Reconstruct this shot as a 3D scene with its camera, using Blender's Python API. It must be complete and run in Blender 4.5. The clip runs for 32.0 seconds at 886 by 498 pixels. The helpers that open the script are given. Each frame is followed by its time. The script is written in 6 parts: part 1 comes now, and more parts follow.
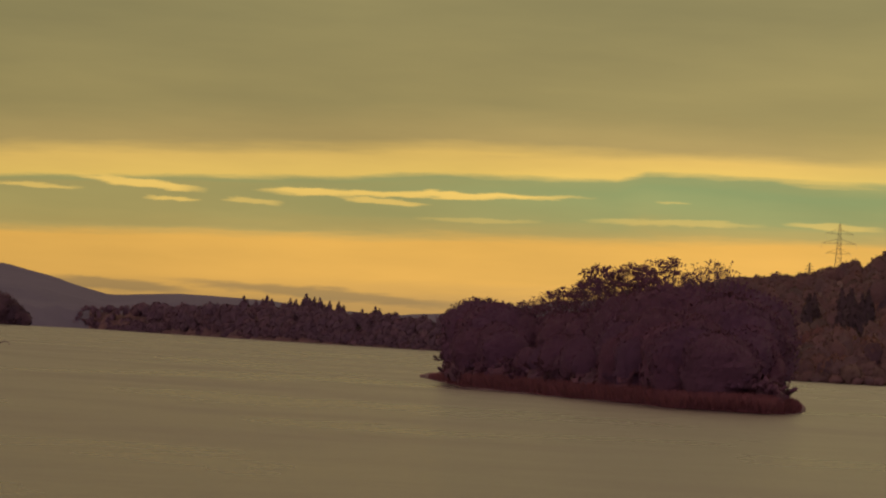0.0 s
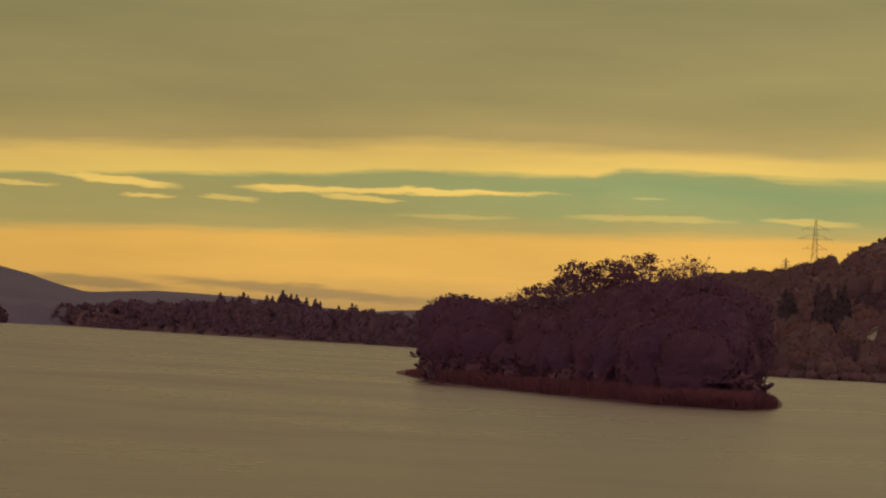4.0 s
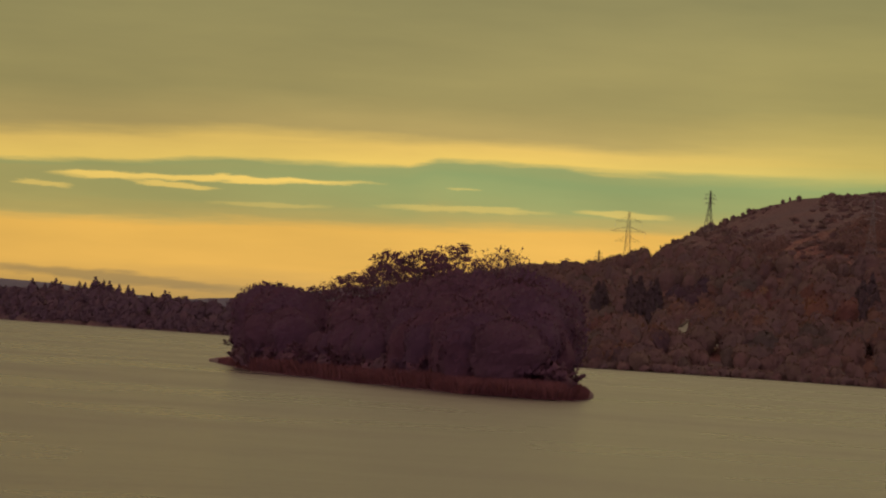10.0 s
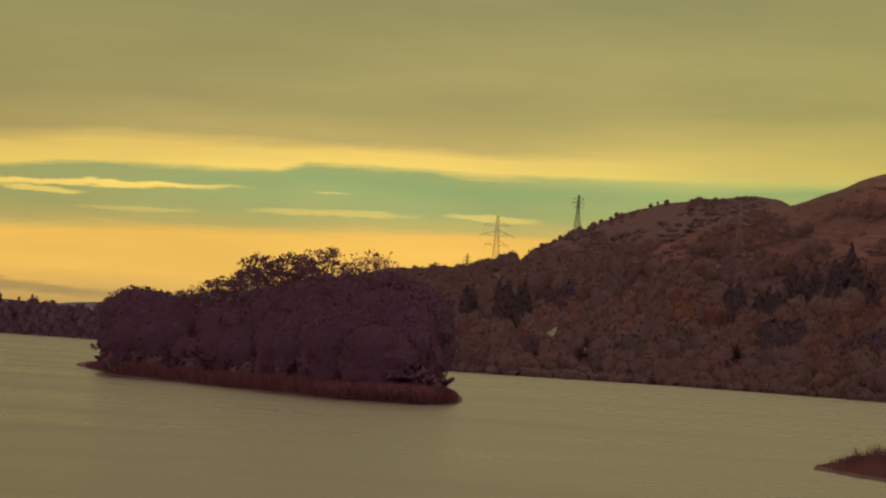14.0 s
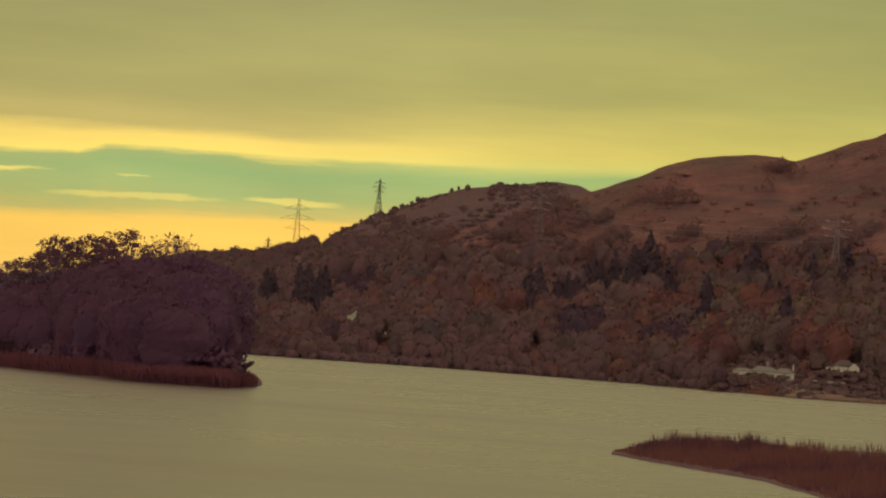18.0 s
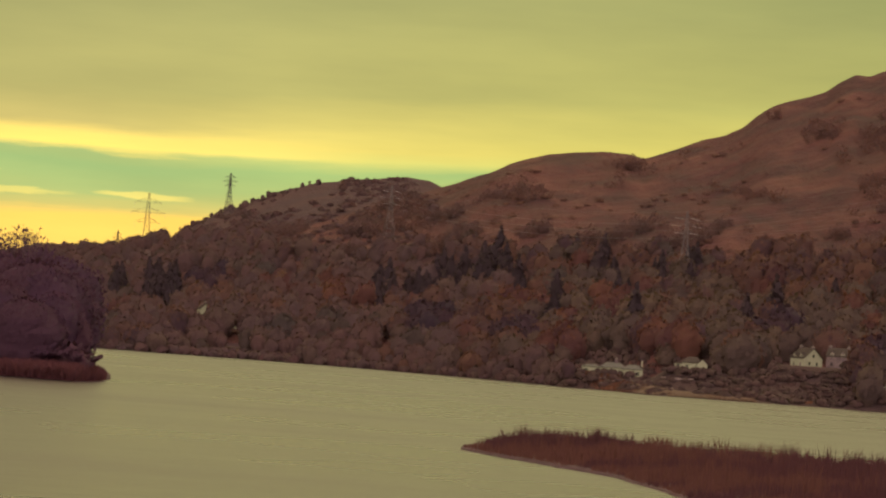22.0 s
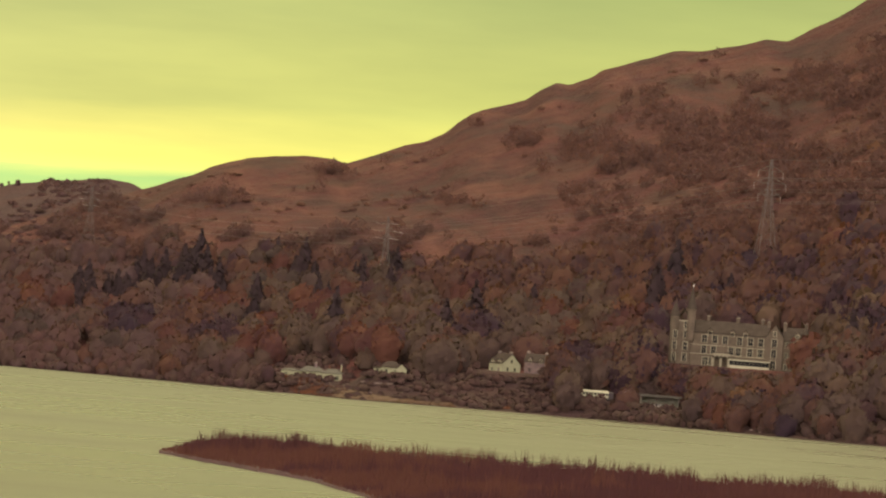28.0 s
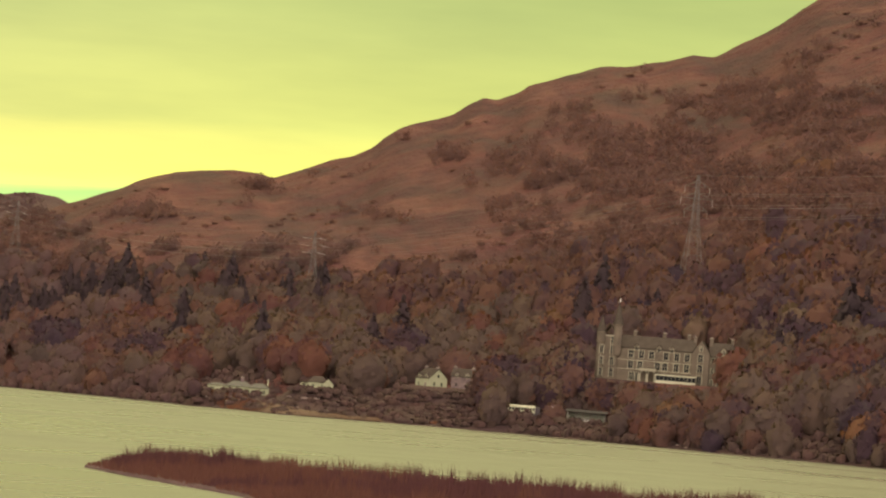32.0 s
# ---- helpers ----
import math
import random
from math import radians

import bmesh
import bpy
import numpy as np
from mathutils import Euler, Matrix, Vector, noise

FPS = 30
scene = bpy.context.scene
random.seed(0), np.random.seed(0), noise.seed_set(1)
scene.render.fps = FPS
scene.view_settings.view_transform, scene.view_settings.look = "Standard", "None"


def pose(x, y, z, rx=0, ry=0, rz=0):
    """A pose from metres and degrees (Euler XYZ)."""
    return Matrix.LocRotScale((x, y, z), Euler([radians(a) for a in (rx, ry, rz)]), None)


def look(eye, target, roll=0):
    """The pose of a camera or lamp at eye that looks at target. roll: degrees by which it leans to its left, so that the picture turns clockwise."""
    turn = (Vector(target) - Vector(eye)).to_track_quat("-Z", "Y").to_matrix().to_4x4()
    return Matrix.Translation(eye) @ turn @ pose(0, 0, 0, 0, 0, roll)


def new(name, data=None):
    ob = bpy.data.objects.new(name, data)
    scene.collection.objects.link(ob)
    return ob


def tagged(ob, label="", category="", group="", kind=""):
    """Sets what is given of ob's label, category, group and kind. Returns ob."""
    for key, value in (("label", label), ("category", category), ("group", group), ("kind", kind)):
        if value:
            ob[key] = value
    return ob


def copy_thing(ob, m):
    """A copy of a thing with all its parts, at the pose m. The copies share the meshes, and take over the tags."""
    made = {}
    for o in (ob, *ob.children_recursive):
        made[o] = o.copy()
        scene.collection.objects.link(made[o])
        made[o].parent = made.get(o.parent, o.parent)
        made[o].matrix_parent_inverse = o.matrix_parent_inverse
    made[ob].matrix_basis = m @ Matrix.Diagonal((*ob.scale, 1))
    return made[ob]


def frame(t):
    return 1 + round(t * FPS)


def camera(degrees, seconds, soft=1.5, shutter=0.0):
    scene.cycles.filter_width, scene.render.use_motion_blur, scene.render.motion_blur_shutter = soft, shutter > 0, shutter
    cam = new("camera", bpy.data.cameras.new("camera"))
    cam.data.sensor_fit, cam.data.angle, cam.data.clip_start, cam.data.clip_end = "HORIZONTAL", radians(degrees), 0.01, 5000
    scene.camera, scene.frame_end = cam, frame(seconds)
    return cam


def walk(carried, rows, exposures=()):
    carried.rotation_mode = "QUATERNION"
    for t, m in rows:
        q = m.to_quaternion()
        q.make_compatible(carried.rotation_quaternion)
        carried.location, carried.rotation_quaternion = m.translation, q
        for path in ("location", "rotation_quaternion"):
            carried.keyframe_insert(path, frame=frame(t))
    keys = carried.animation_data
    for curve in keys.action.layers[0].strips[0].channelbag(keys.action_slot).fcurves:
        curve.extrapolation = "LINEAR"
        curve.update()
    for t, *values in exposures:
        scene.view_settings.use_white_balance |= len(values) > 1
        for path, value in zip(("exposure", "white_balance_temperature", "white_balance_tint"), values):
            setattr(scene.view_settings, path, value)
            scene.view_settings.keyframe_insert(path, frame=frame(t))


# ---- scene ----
EYE = 10.0          # the eye's height over the loch
cam = camera(15.5, 32.0, soft=2.25)
# seconds, turn, tilt, lean of the picture
ROWS = [
    (0.0, 0.000, 1.597, 3.301), (0.5, -0.022, 1.622, 3.429), (1.0, -0.220, 1.594, 3.250), (1.5, -0.262, 1.636, 3.338), (2.0, -0.176, 1.469, 3.525),
    (2.5, -0.112, 1.560, 3.371), (4.5, -0.578, 1.545, 3.154), (5.0, -0.874, 1.496, 3.267), (5.5, -1.192, 1.567, 3.319), (6.0, -1.546, 1.558, 3.325),
    (6.5, -1.777, 1.511, 3.526), (7.0, -1.980, 1.485, 3.497), (7.5, -2.411, 1.547, 3.434), (8.0, -2.758, 1.502, 3.490), (8.5, -2.929, 1.482, 3.503),
    (9.0, -3.079, 1.466, 3.580), (9.5, -3.372, 1.437, 3.748), (10.0, -3.692, 1.560, 3.723), (10.5, -4.073, 1.541, 3.516), (11.0, -4.467, 1.568, 3.637),
    (11.5, -4.716, 1.604, 3.781), (12.0, -4.933, 1.604, 3.786), (12.5, -5.126, 1.583, 3.868), (13.0, -5.373, 1.641, 3.650), (13.5, -5.697, 1.765, 3.650),
    (14.0, -5.994, 1.777, 3.660), (14.5, -6.302, 1.732, 3.576), (16.5, -7.803, 1.494, 3.699), (17.0, -8.125, 1.498, 3.662), (17.5, -8.705, 1.595, 3.657),
    (18.0, -9.511, 1.727, 3.997), (18.5, -10.240, 1.818, 3.969), (19.0, -10.481, 1.832, 3.919), (19.5, -10.760, 1.892, 3.846), (20.0, -11.173, 1.916, 3.895),
    (20.5, -11.490, 1.912, 3.829), (21.0, -11.756, 1.940, 3.974), (21.5, -12.007, 1.877, 4.107), (22.0, -12.143, 1.829, 4.281), (22.5, -12.226, 1.957, 4.316),
    (23.0, -12.598, 2.030, 4.374), (23.5, -12.947, 1.996, 4.377), (24.0, -13.309, 2.040, 4.361), (24.5, -13.668, 2.116, 4.373), (26.5, -15.101, 2.095, 4.598),
    (27.0, -15.693, 2.111, 4.644), (27.5, -16.489, 2.272, 4.543), (28.0, -17.389, 2.309, 4.699), (28.5, -18.168, 2.223, 4.537), (29.0, -18.644, 2.339, 4.681),
    (29.5, -18.839, 2.483, 4.666), (30.0, -18.874, 2.627, 4.652), (30.5, -18.718, 2.618, 4.609), (31.0, -18.760, 2.663, 4.519), (31.5, -18.732, 2.681, 4.585),
    (32.0, -18.649, 2.674, 4.758),
]
EXPOSURES = [(0.0, 0.05, 6500, 24), (9.0, 0.08, 6500, 19), (14.0, 0.25, 6500, 13), (19.0, 0.56, 6500, 5), (24.0, 0.85, 6500, 0), (27.5, 1.15, 6500, -7), (29.0, 1.4, 6500, -10), (32.0, 1.47, 6500, -12)]
walk(cam, [(t, pose(0.3, -0.2, EYE, 90 + tilt, 0, turn) @ pose(0, 0, 0, 0, 0, lean)) for t, turn, tilt, lean in ROWS], EXPOSURES)


# ---- world, sun ----
def srgb(r, g, b):
    return tuple(((c / 255 + 0.055) / 1.055) ** 2.4 if c > 10 else c / 255 / 12.92 for c in (r, g, b)) + (1.0,)


class Nodes:
    """Short hand for a node tree."""

    def __init__(self, tree):
        self.tree = tree
        tree.nodes.clear()

    def add(self, kind):
        return self.tree.nodes.new(kind)

    def link(self, a, b):
        self.tree.links.new(a, b)

    def math(self, op, a, b=0.0, c=0.0, clamp=False):
        n = self.add("ShaderNodeMath")
        n.operation, n.use_clamp = op, clamp
        for i, v in enumerate((a, b, c)):
            if isinstance(v, bpy.types.NodeSocket):
                self.link(v, n.inputs[i])
            else:
                n.inputs[i].default_value = v
        return n.outputs[0]

    def mix(self, fac, a, b, blend="MIX"):
        n = self.add("ShaderNodeMix")
        n.data_type, n.blend_type = "RGBA", blend
        for sock, v in ((n.inputs[0], fac), (n.inputs[6], a), (n.inputs[7], b)):
            if isinstance(v, bpy.types.NodeSocket):
                self.link(v, sock)
            else:
                sock.default_value = v
        return n.outputs[2]

    def ramp(self, fac, stops, interpolation="LINEAR"):
        n = self.add("ShaderNodeValToRGB")
        n.color_ramp.interpolation = interpolation
        el = n.color_ramp.elements
        while len(el) < len(stops):
            el.new(0.5)
        for e, (p, c) in zip(el, stops):
            e.position, e.color = p, c
        self.link(fac, n.inputs[0])
        return n.outputs[0]

    def noise(self, vector, scale, detail=4.0, rough=0.55):
        n = self.add("ShaderNodeTexNoise")
        n.inputs["Scale"].default_value = scale
        n.inputs["Detail"].default_value = detail
        n.inputs["Roughness"].default_value = rough
        if vector is not None:
            self.link(vector, n.inputs["Vector"])
        return n.outputs["Fac"]

    def span(self, v, a, b, c=0.0, d=1.0):
        n = self.add("ShaderNodeMapRange")
        self.link(v, n.inputs[0])
        for i, x in enumerate((a, b, c, d)):
            n.inputs[1 + i].default_value = x
        return n.outputs[0]

    def vec(self, x, y, z=0.0):
        n = self.add("ShaderNodeCombineXYZ")
        for i, v in enumerate((x, y, z)):
            if isinstance(v, bpy.types.NodeSocket):
                self.link(v, n.inputs[i])
            else:
                n.inputs[i].default_value = v
        return n.outputs[0]


SUN_AZ, SUN_EL = 200.0, 15.0     # degrees clockwise from straight ahead, and up
world = bpy.data.worlds.new("evening_sky")
scene.world = world
world.use_nodes = True
N = Nodes(world.node_tree)
coord = N.add("ShaderNodeTexCoord").outputs["Generated"]
sep = N.add("ShaderNodeSeparateXYZ")
N.link(coord, sep.inputs[0])
up = N.math("MULTIPLY", N.math("ARCSINE", sep.outputs[2]), 57.29578)
round_ = N.math("MULTIPLY", N.math("ARCTAN2", sep.outputs[0], sep.outputs[1]), 57.29578)
# long level cloud banks: the layers are bent by noise that is stretched along the horizon
lift = N.math("SUBTRACT", up, N.math("MULTIPLY", round_, 0.03))
bend = N.noise(N.vec(N.math("MULTIPLY", round_, 0.16), N.math("MULTIPLY", lift, 1.1), 3.1), 1.0, 6.0, 0.6)
fine = N.noise(N.vec(N.math("MULTIPLY", round_, 0.45), N.math("MULTIPLY", lift, 4.5), 7.7), 1.0, 6.0, 0.62)
layer = N.math("ADD", up, N.math("MULTIPLY", N.math("SUBTRACT", bend, 0.5), 0.22))
layer = N.math("ADD", layer, N.math("MULTIPLY", N.math("SUBTRACT", fine, 0.5), 0.3))
# the orange bank climbs steadily to the north; the lit rim of the overcast sinks to the south and steps up over the clear gap
low_bank = N.span(round_, -15.0, 7.0, -0.66, 0.132)
high_rim = N.math("ADD", N.math("MULTIPLY", N.math("MINIMUM", round_, 0.0), 0.066), N.math("SUBTRACT", N.math("MULTIPLY", N.span(round_, 3.0, 3.5, 0.0, 0.17), N.span(up, 3.5, 3.15)), 0.07))
high_rim = N.math("ADD", high_rim, N.span(round_, 7.0, 13.0, 0.0, 0.36))
height = N.span(up, 1.95, 2.4)
layer = N.math("SUBTRACT", layer, N.math("ADD", N.math("MULTIPLY", low_bank, N.math("SUBTRACT", 1.0, height)), N.math("MULTIPLY", high_rim, height)))
BANKS = [(0.0, (196, 158, 88)), (0.7, (205, 165, 90)), (1.15, (238, 187, 86)), (1.85, (242, 190, 84)), (2.02, (190, 172, 95)), (2.3, (158, 166, 100)),
         (2.75, (141, 161, 100)), (2.93, (151, 163, 99)), (3.05, (240, 206, 98)), (3.35, (232, 197, 96)), (3.62, (178, 158, 90)), (4.3, (158, 146, 85)), (6.5, (147, 140, 84)), (10.0, (140, 137, 85))]
sky = N.ramp(N.math("DIVIDE", layer, 10.0), [(e / 10.0, srgb(*c)) for e, c in BANKS])
NORTH_BANKS = [(1.85, (238, 188, 84)), (2.02, (196, 175, 95)), (2.4, (160, 168, 100)), (2.72, (148, 165, 100)), (3.0, (200, 186, 98)), (3.25, (218, 188, 92)), (3.6, (206, 180, 93)), (4.3, (162, 149, 86)), (6.5, (147, 140, 84)), (10.0, (140, 137, 85))]
sky = N.mix(N.span(round_, 6.0, 11.0), sky, N.ramp(N.math("DIVIDE", layer, 10.0), [(e / 10.0, srgb(*c)) for e, c in NORTH_BANKS]))
haze = N.math("MULTIPLY", N.math("MULTIPLY", N.span(layer, 1.95, 2.1), N.span(layer, 3.02, 2.85)), N.span(round_, 4.0, -5.0, 0.0, 0.75))
sky = N.mix(haze, sky, srgb(178, 162, 90))
# thin lit streaks in the clear gap: azimuth, elevation, half length, half depth, climb, strength
def drift(az, el, long_, deep, climb, strength):
    a = N.math("SUBTRACT", round_, az)
    e = N.math("SUBTRACT", N.math("SUBTRACT", wavy, el), N.math("MULTIPLY", a, climb))
    d = N.math("ADD", N.math("POWER", N.math("ABSOLUTE", N.math("DIVIDE", a, long_)), 2.0), N.math("POWER", N.math("ABSOLUTE", N.math("DIVIDE", e, deep)), 2.0))
    return N.span(d, 1.0, 0.3, 0.0, strength)


wisp = N.noise(N.vec(N.math("MULTIPLY", round_, 1.3), N.math("MULTIPLY", lift, 9.0), 4.4), 1.0, 5.0, 0.6)
wavy = N.math("ADD", up, N.math("MULTIPLY", N.math("SUBTRACT", wisp, 0.5), 0.2))
STREAKS = [(-5.4, 2.45, 1.25, 0.085, -0.05, 1.0), (-4.8, 2.21, 0.55, 0.045, 0.0, 0.8), (-0.4, 2.53, 3.1, 0.07, 0.035, 1.0), (-2.3, 2.47, 1.1, 0.085, 0.01, 1.0), (-1.1, 2.38, 0.9, 0.05, -0.02, 0.8),
           (-3.4, 2.24, 0.6, 0.05, 0.0, 0.6), (4.0, 2.28, 1.7, 0.07, 0.03, 0.4), (6.8, 2.36, 0.95, 0.06, 0.0, 0.5), (4.0, 2.65, 0.35, 0.04, 0.0, 0.35), (-7.2, 2.3, 0.9, 0.06, 0.0, 0.7), (0.6, 2.14, 1.2, 0.05, 0.03, 0.3)]
streak = 0.0
for row in STREAKS:
    streak = N.math("MAXIMUM", streak, drift(*row))
sky = N.mix(streak, sky, srgb(250, 214, 104))
# the glow spreads upward over the hill to the north
glow = N.math("MULTIPLY", N.span(up, 6.2, 3.3), N.span(round_, 5.0, 14.0, 0.0, 0.55))
glow = N.math("MULTIPLY", glow, N.span(layer, 3.0, 3.15))
sky = N.mix(glow, sky, srgb(196, 181, 94))
# low grey scud over the far hills
scud = N.math("MAXIMUM", drift(-5.7, 0.64, 1.5, 0.13, -0.02, 0.6), drift(-2.0, 0.69, 3.0, 0.12, -0.035, 0.6))
sky = N.mix(scud, sky, srgb(140, 124, 86))
# the high overcast is duller over the sunset, paler and dusky pink to the north and east
dull = N.math("MULTIPLY", N.span(round_, -9.0, 9.0, 0.76, 0.9), N.span(round_, 9.0, 22.0, 1.0, 0.85))
sky = N.mix(1.0, sky, N.vec(N.math("MULTIPLY", dull, N.span(round_, 6.0, 22.0, 1.0, 0.93)), dull, N.math("MULTIPLY", dull, N.span(round_, 8.0, 22.0, 1.0, 0.85))), "MULTIPLY")
north = N.math("MAXIMUM", N.span(round_, -2.0, 24.0), N.span(round_, -30.0, -70.0))
dome = N.mix(north, (0.6, 0.43, 0.25, 1), (1.15, 0.94, 0.47, 1))
east = N.span(N.math("ABSOLUTE", round_), 45.0, 100.0)
dome = N.mix(east, dome, (1.0, 0.72, 0.83, 1))
away = N.math("MAXIMUM", N.span(up, 7.5, 26.0), N.span(N.math("ABSOLUTE", round_), 40.0, 90.0))
sky = N.mix(away, sky, dome)
# soft mottling of the high overcast
mottle = N.noise(N.vec(N.math("MULTIPLY", round_, 0.12), N.math("MULTIPLY", up, 0.7), 9.0), 1.0, 5.0, 0.55)
sky = N.mix(1.0, sky, N.ramp(mottle, [(0.3, (0.87, 0.88, 0.89, 1)), (0.7, (1.13, 1.12, 1.09, 1))]), "MULTIPLY")
clear = N.add("ShaderNodeTexSky")
clear.sky_type, clear.sun_disc = "NISHITA", False
clear.sun_elevation, clear.sun_rotation = radians(SUN_EL), radians(SUN_AZ)
back_clear, back_cloud, both, out = N.add("ShaderNodeBackground"), N.add("ShaderNodeBackground"), N.add("ShaderNodeAddShader"), N.add("ShaderNodeOutputWorld")
N.link(clear.outputs[0], back_clear.inputs[0])
back_clear.inputs[1].default_value = 0.004
N.link(sky, back_cloud.inputs[0])
back_cloud.inputs[1].default_value = 0.95
N.link(back_clear.outputs[0], both.inputs[0])
N.link(back_cloud.outputs[0], both.inputs[1])
N.link(both.outputs[0], out.inputs[0])

sun = new("sun", bpy.data.lights.new("sun", "SUN"))
sun.data.energy, sun.data.angle, sun.data.color = 0.75, radians(60), (1.0, 0.8, 0.7)
a, e = radians(SUN_AZ), radians(SUN_EL)
sun.matrix_world = look((0, 0, 500), (-1000 * math.sin(a) * math.cos(e), -1000 * math.cos(a) * math.cos(e), 500 - 1000 * math.sin(e)))


# ---- materials ----
def material(name, rough=0.8, spec=0.3):
    m = bpy.data.materials.new(name)
    m.use_nodes = True
    n = Nodes(m.node_tree)
    bsdf, out = n.add("ShaderNodeBsdfPrincipled"), n.add("ShaderNodeOutputMaterial")
    bsdf.inputs["Roughness"].default_value = rough
    bsdf.inputs["Specular IOR Level"].default_value = spec
    n.link(bsdf.outputs[0], out.inputs[0])
    return m, n, bsdf


def out_of(n):
    return [x for x in n.tree.nodes if x.type == "OUTPUT_MATERIAL"][0].inputs[0]


def bump(n, bsdf, height, strength, distance):
    b = n.add("ShaderNodeBump")
    b.inputs["Strength"].default_value, b.inputs["Distance"].default_value = strength, distance
    n.link(height, b.inputs["Height"])
    n.link(b.outputs[0], bsdf.inputs["Normal"])


def rough_stuff(name, dark, light, scale, fine, rough=0.85, relief=0.3, depth=0.1, spec=0.2):
    """Two scales of noise between two colours, with relief."""
    m, n, bsdf = material(name, rough, spec)
    p = n.add("ShaderNodeNewGeometry").outputs["Position"]
    big, small = n.noise(p, scale, 3.0), n.noise(p, fine, 5.0)
    f = n.math("ADD", n.math("MULTIPLY", big, 0.6), n.math("MULTIPLY", small, 0.4))
    n.link(n.ramp(f, [(0.32, (*dark, 1)), (0.68, (*light, 1))]), bsdf.inputs["Base Color"])
    bump(n, bsdf, small, relief, depth)
    return m


def foliage(name, colours, spread=0.2, through_=0.5):
    """Leaves: the colour runs over the stops from tree to tree, and a little from leaf to leaf."""
    m, n, bsdf = material(name, 0.75, 0.15)
    own = n.add("ShaderNodeAttribute")
    own.attribute_name = "tint"
    tint = own.outputs["Fac"]
    leaf = n.add("ShaderNodeNewGeometry").outputs["Random Per Island"]
    each = n.add("ShaderNodeObjectInfo").outputs["Random"]
    f = n.math("FRACT", n.math("ADD", tint, n.math("MULTIPLY", each, 0.999)))
    f = n.math("ADD", n.math("MULTIPLY", f, 1 - spread), n.math("MULTIPLY", leaf, spread))
    k = len(colours)
    c = n.ramp(f, [((i + 0.5) / k, (*c, 1)) for i, c in enumerate(colours)])
    n.link(c, bsdf.inputs["Base Color"])
    thin, both = n.add("ShaderNodeBsdfTranslucent"), n.add("ShaderNodeMixShader")
    both.inputs[0].default_value = through_
    n.link(c, thin.inputs[0])
    n.link(bsdf.outputs[0], both.inputs[1])
    n.link(thin.outputs[0], both.inputs[2])
    n.link(both.outputs[0], out_of(n))
    return m


BARK = rough_stuff("bark", (0.05, 0.032, 0.032), (0.11, 0.075, 0.065), 0.8, 9.0, 0.9, 0.6, 0.05)
TWIG = rough_stuff("twig", (0.055, 0.03, 0.035), (0.1, 0.06, 0.055), 0.5, 3.0, 0.9)
LEAF_OAK = foliage("leaf_oak", [(0.092, 0.053, 0.043), (0.125, 0.063, 0.041), (0.068, 0.040, 0.043), (0.108, 0.059, 0.045), (0.136, 0.069, 0.043), (0.081, 0.048, 0.045)])
LEAF_RUST = foliage("leaf_rust", [(0.121, 0.052, 0.037), (0.102, 0.047, 0.040), (0.141, 0.063, 0.037), (0.087, 0.041, 0.040)])
LEAF_PURPLE = foliage("leaf_bare_twig", [(0.080, 0.056, 0.045), (0.088, 0.059, 0.044), (0.074, 0.055, 0.046)])
# dusk and haze over the woods at low azimuth are put into this colour
LEAF_DUSK = foliage("leaf_hazed_alder", [(0.111, 0.067, 0.057), (0.124, 0.069, 0.056), (0.103, 0.066, 0.060), (0.116, 0.074, 0.055)])
# leaves of dark trees, with shade between the crowns put into the colour
LEAF_SHADE = foliage("leaf_dark_shade", [(0.060, 0.036, 0.042), (0.069, 0.038, 0.041), (0.055, 0.035, 0.043)])
LEAF_GOLD = foliage("leaf_gold", [(0.175, 0.088, 0.044), (0.155, 0.086, 0.045)])
LEAF_SPRUCE = foliage("leaf_spruce", [(0.053, 0.037, 0.037), (0.060, 0.040, 0.039)])
LEAF_ISLAND = foliage("leaf_island", [(0.100, 0.043, 0.056), (0.084, 0.039, 0.058), (0.075, 0.037, 0.058), (0.093, 0.042, 0.054), (0.079, 0.039, 0.054), (0.097, 0.042, 0.054)])
LEAF_SCRUB = foliage("leaf_scrub", [(0.059, 0.036, 0.029), (0.069, 0.038, 0.029), (0.057, 0.036, 0.029), (0.065, 0.041, 0.028)], 0.2, 0.2)
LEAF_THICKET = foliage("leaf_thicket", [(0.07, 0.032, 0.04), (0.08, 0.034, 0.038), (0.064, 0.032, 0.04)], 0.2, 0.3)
LEAF_HILL = foliage("leaf_hill_birch", [(0.112, 0.061, 0.044), (0.100, 0.058, 0.046), (0.129, 0.063, 0.040), (0.094, 0.057, 0.048), (0.114, 0.063, 0.044)], 0.3, 0.3)
LEAF_HEATH = foliage("leaf_heath_tussock", [(0.094, 0.049, 0.032), (0.110, 0.054, 0.032), (0.083, 0.046, 0.034)], 0.3, 0.2)
LEAF_GREEN = foliage("leaf_dull_green", [(0.115, 0.079, 0.054), (0.089, 0.060, 0.050), (0.132, 0.086, 0.054), (0.101, 0.071, 0.054)])
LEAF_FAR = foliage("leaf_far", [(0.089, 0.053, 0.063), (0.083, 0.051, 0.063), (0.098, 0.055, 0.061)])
REED = foliage("reed_straw", [(0.07, 0.029, 0.031), (0.084, 0.034, 0.031), (0.108, 0.048, 0.035)], 0.3)
STRAW = foliage("dead_grass", [(0.216, 0.160, 0.096), (0.192, 0.140, 0.084), (0.160, 0.104, 0.060), (0.152, 0.060, 0.028), (0.080, 0.052, 0.036)], 0.2, 0.3)
SEDGE = foliage("sedge_red", [(0.107, 0.042, 0.043), (0.129, 0.048, 0.046), (0.091, 0.038, 0.041)], 0.6)
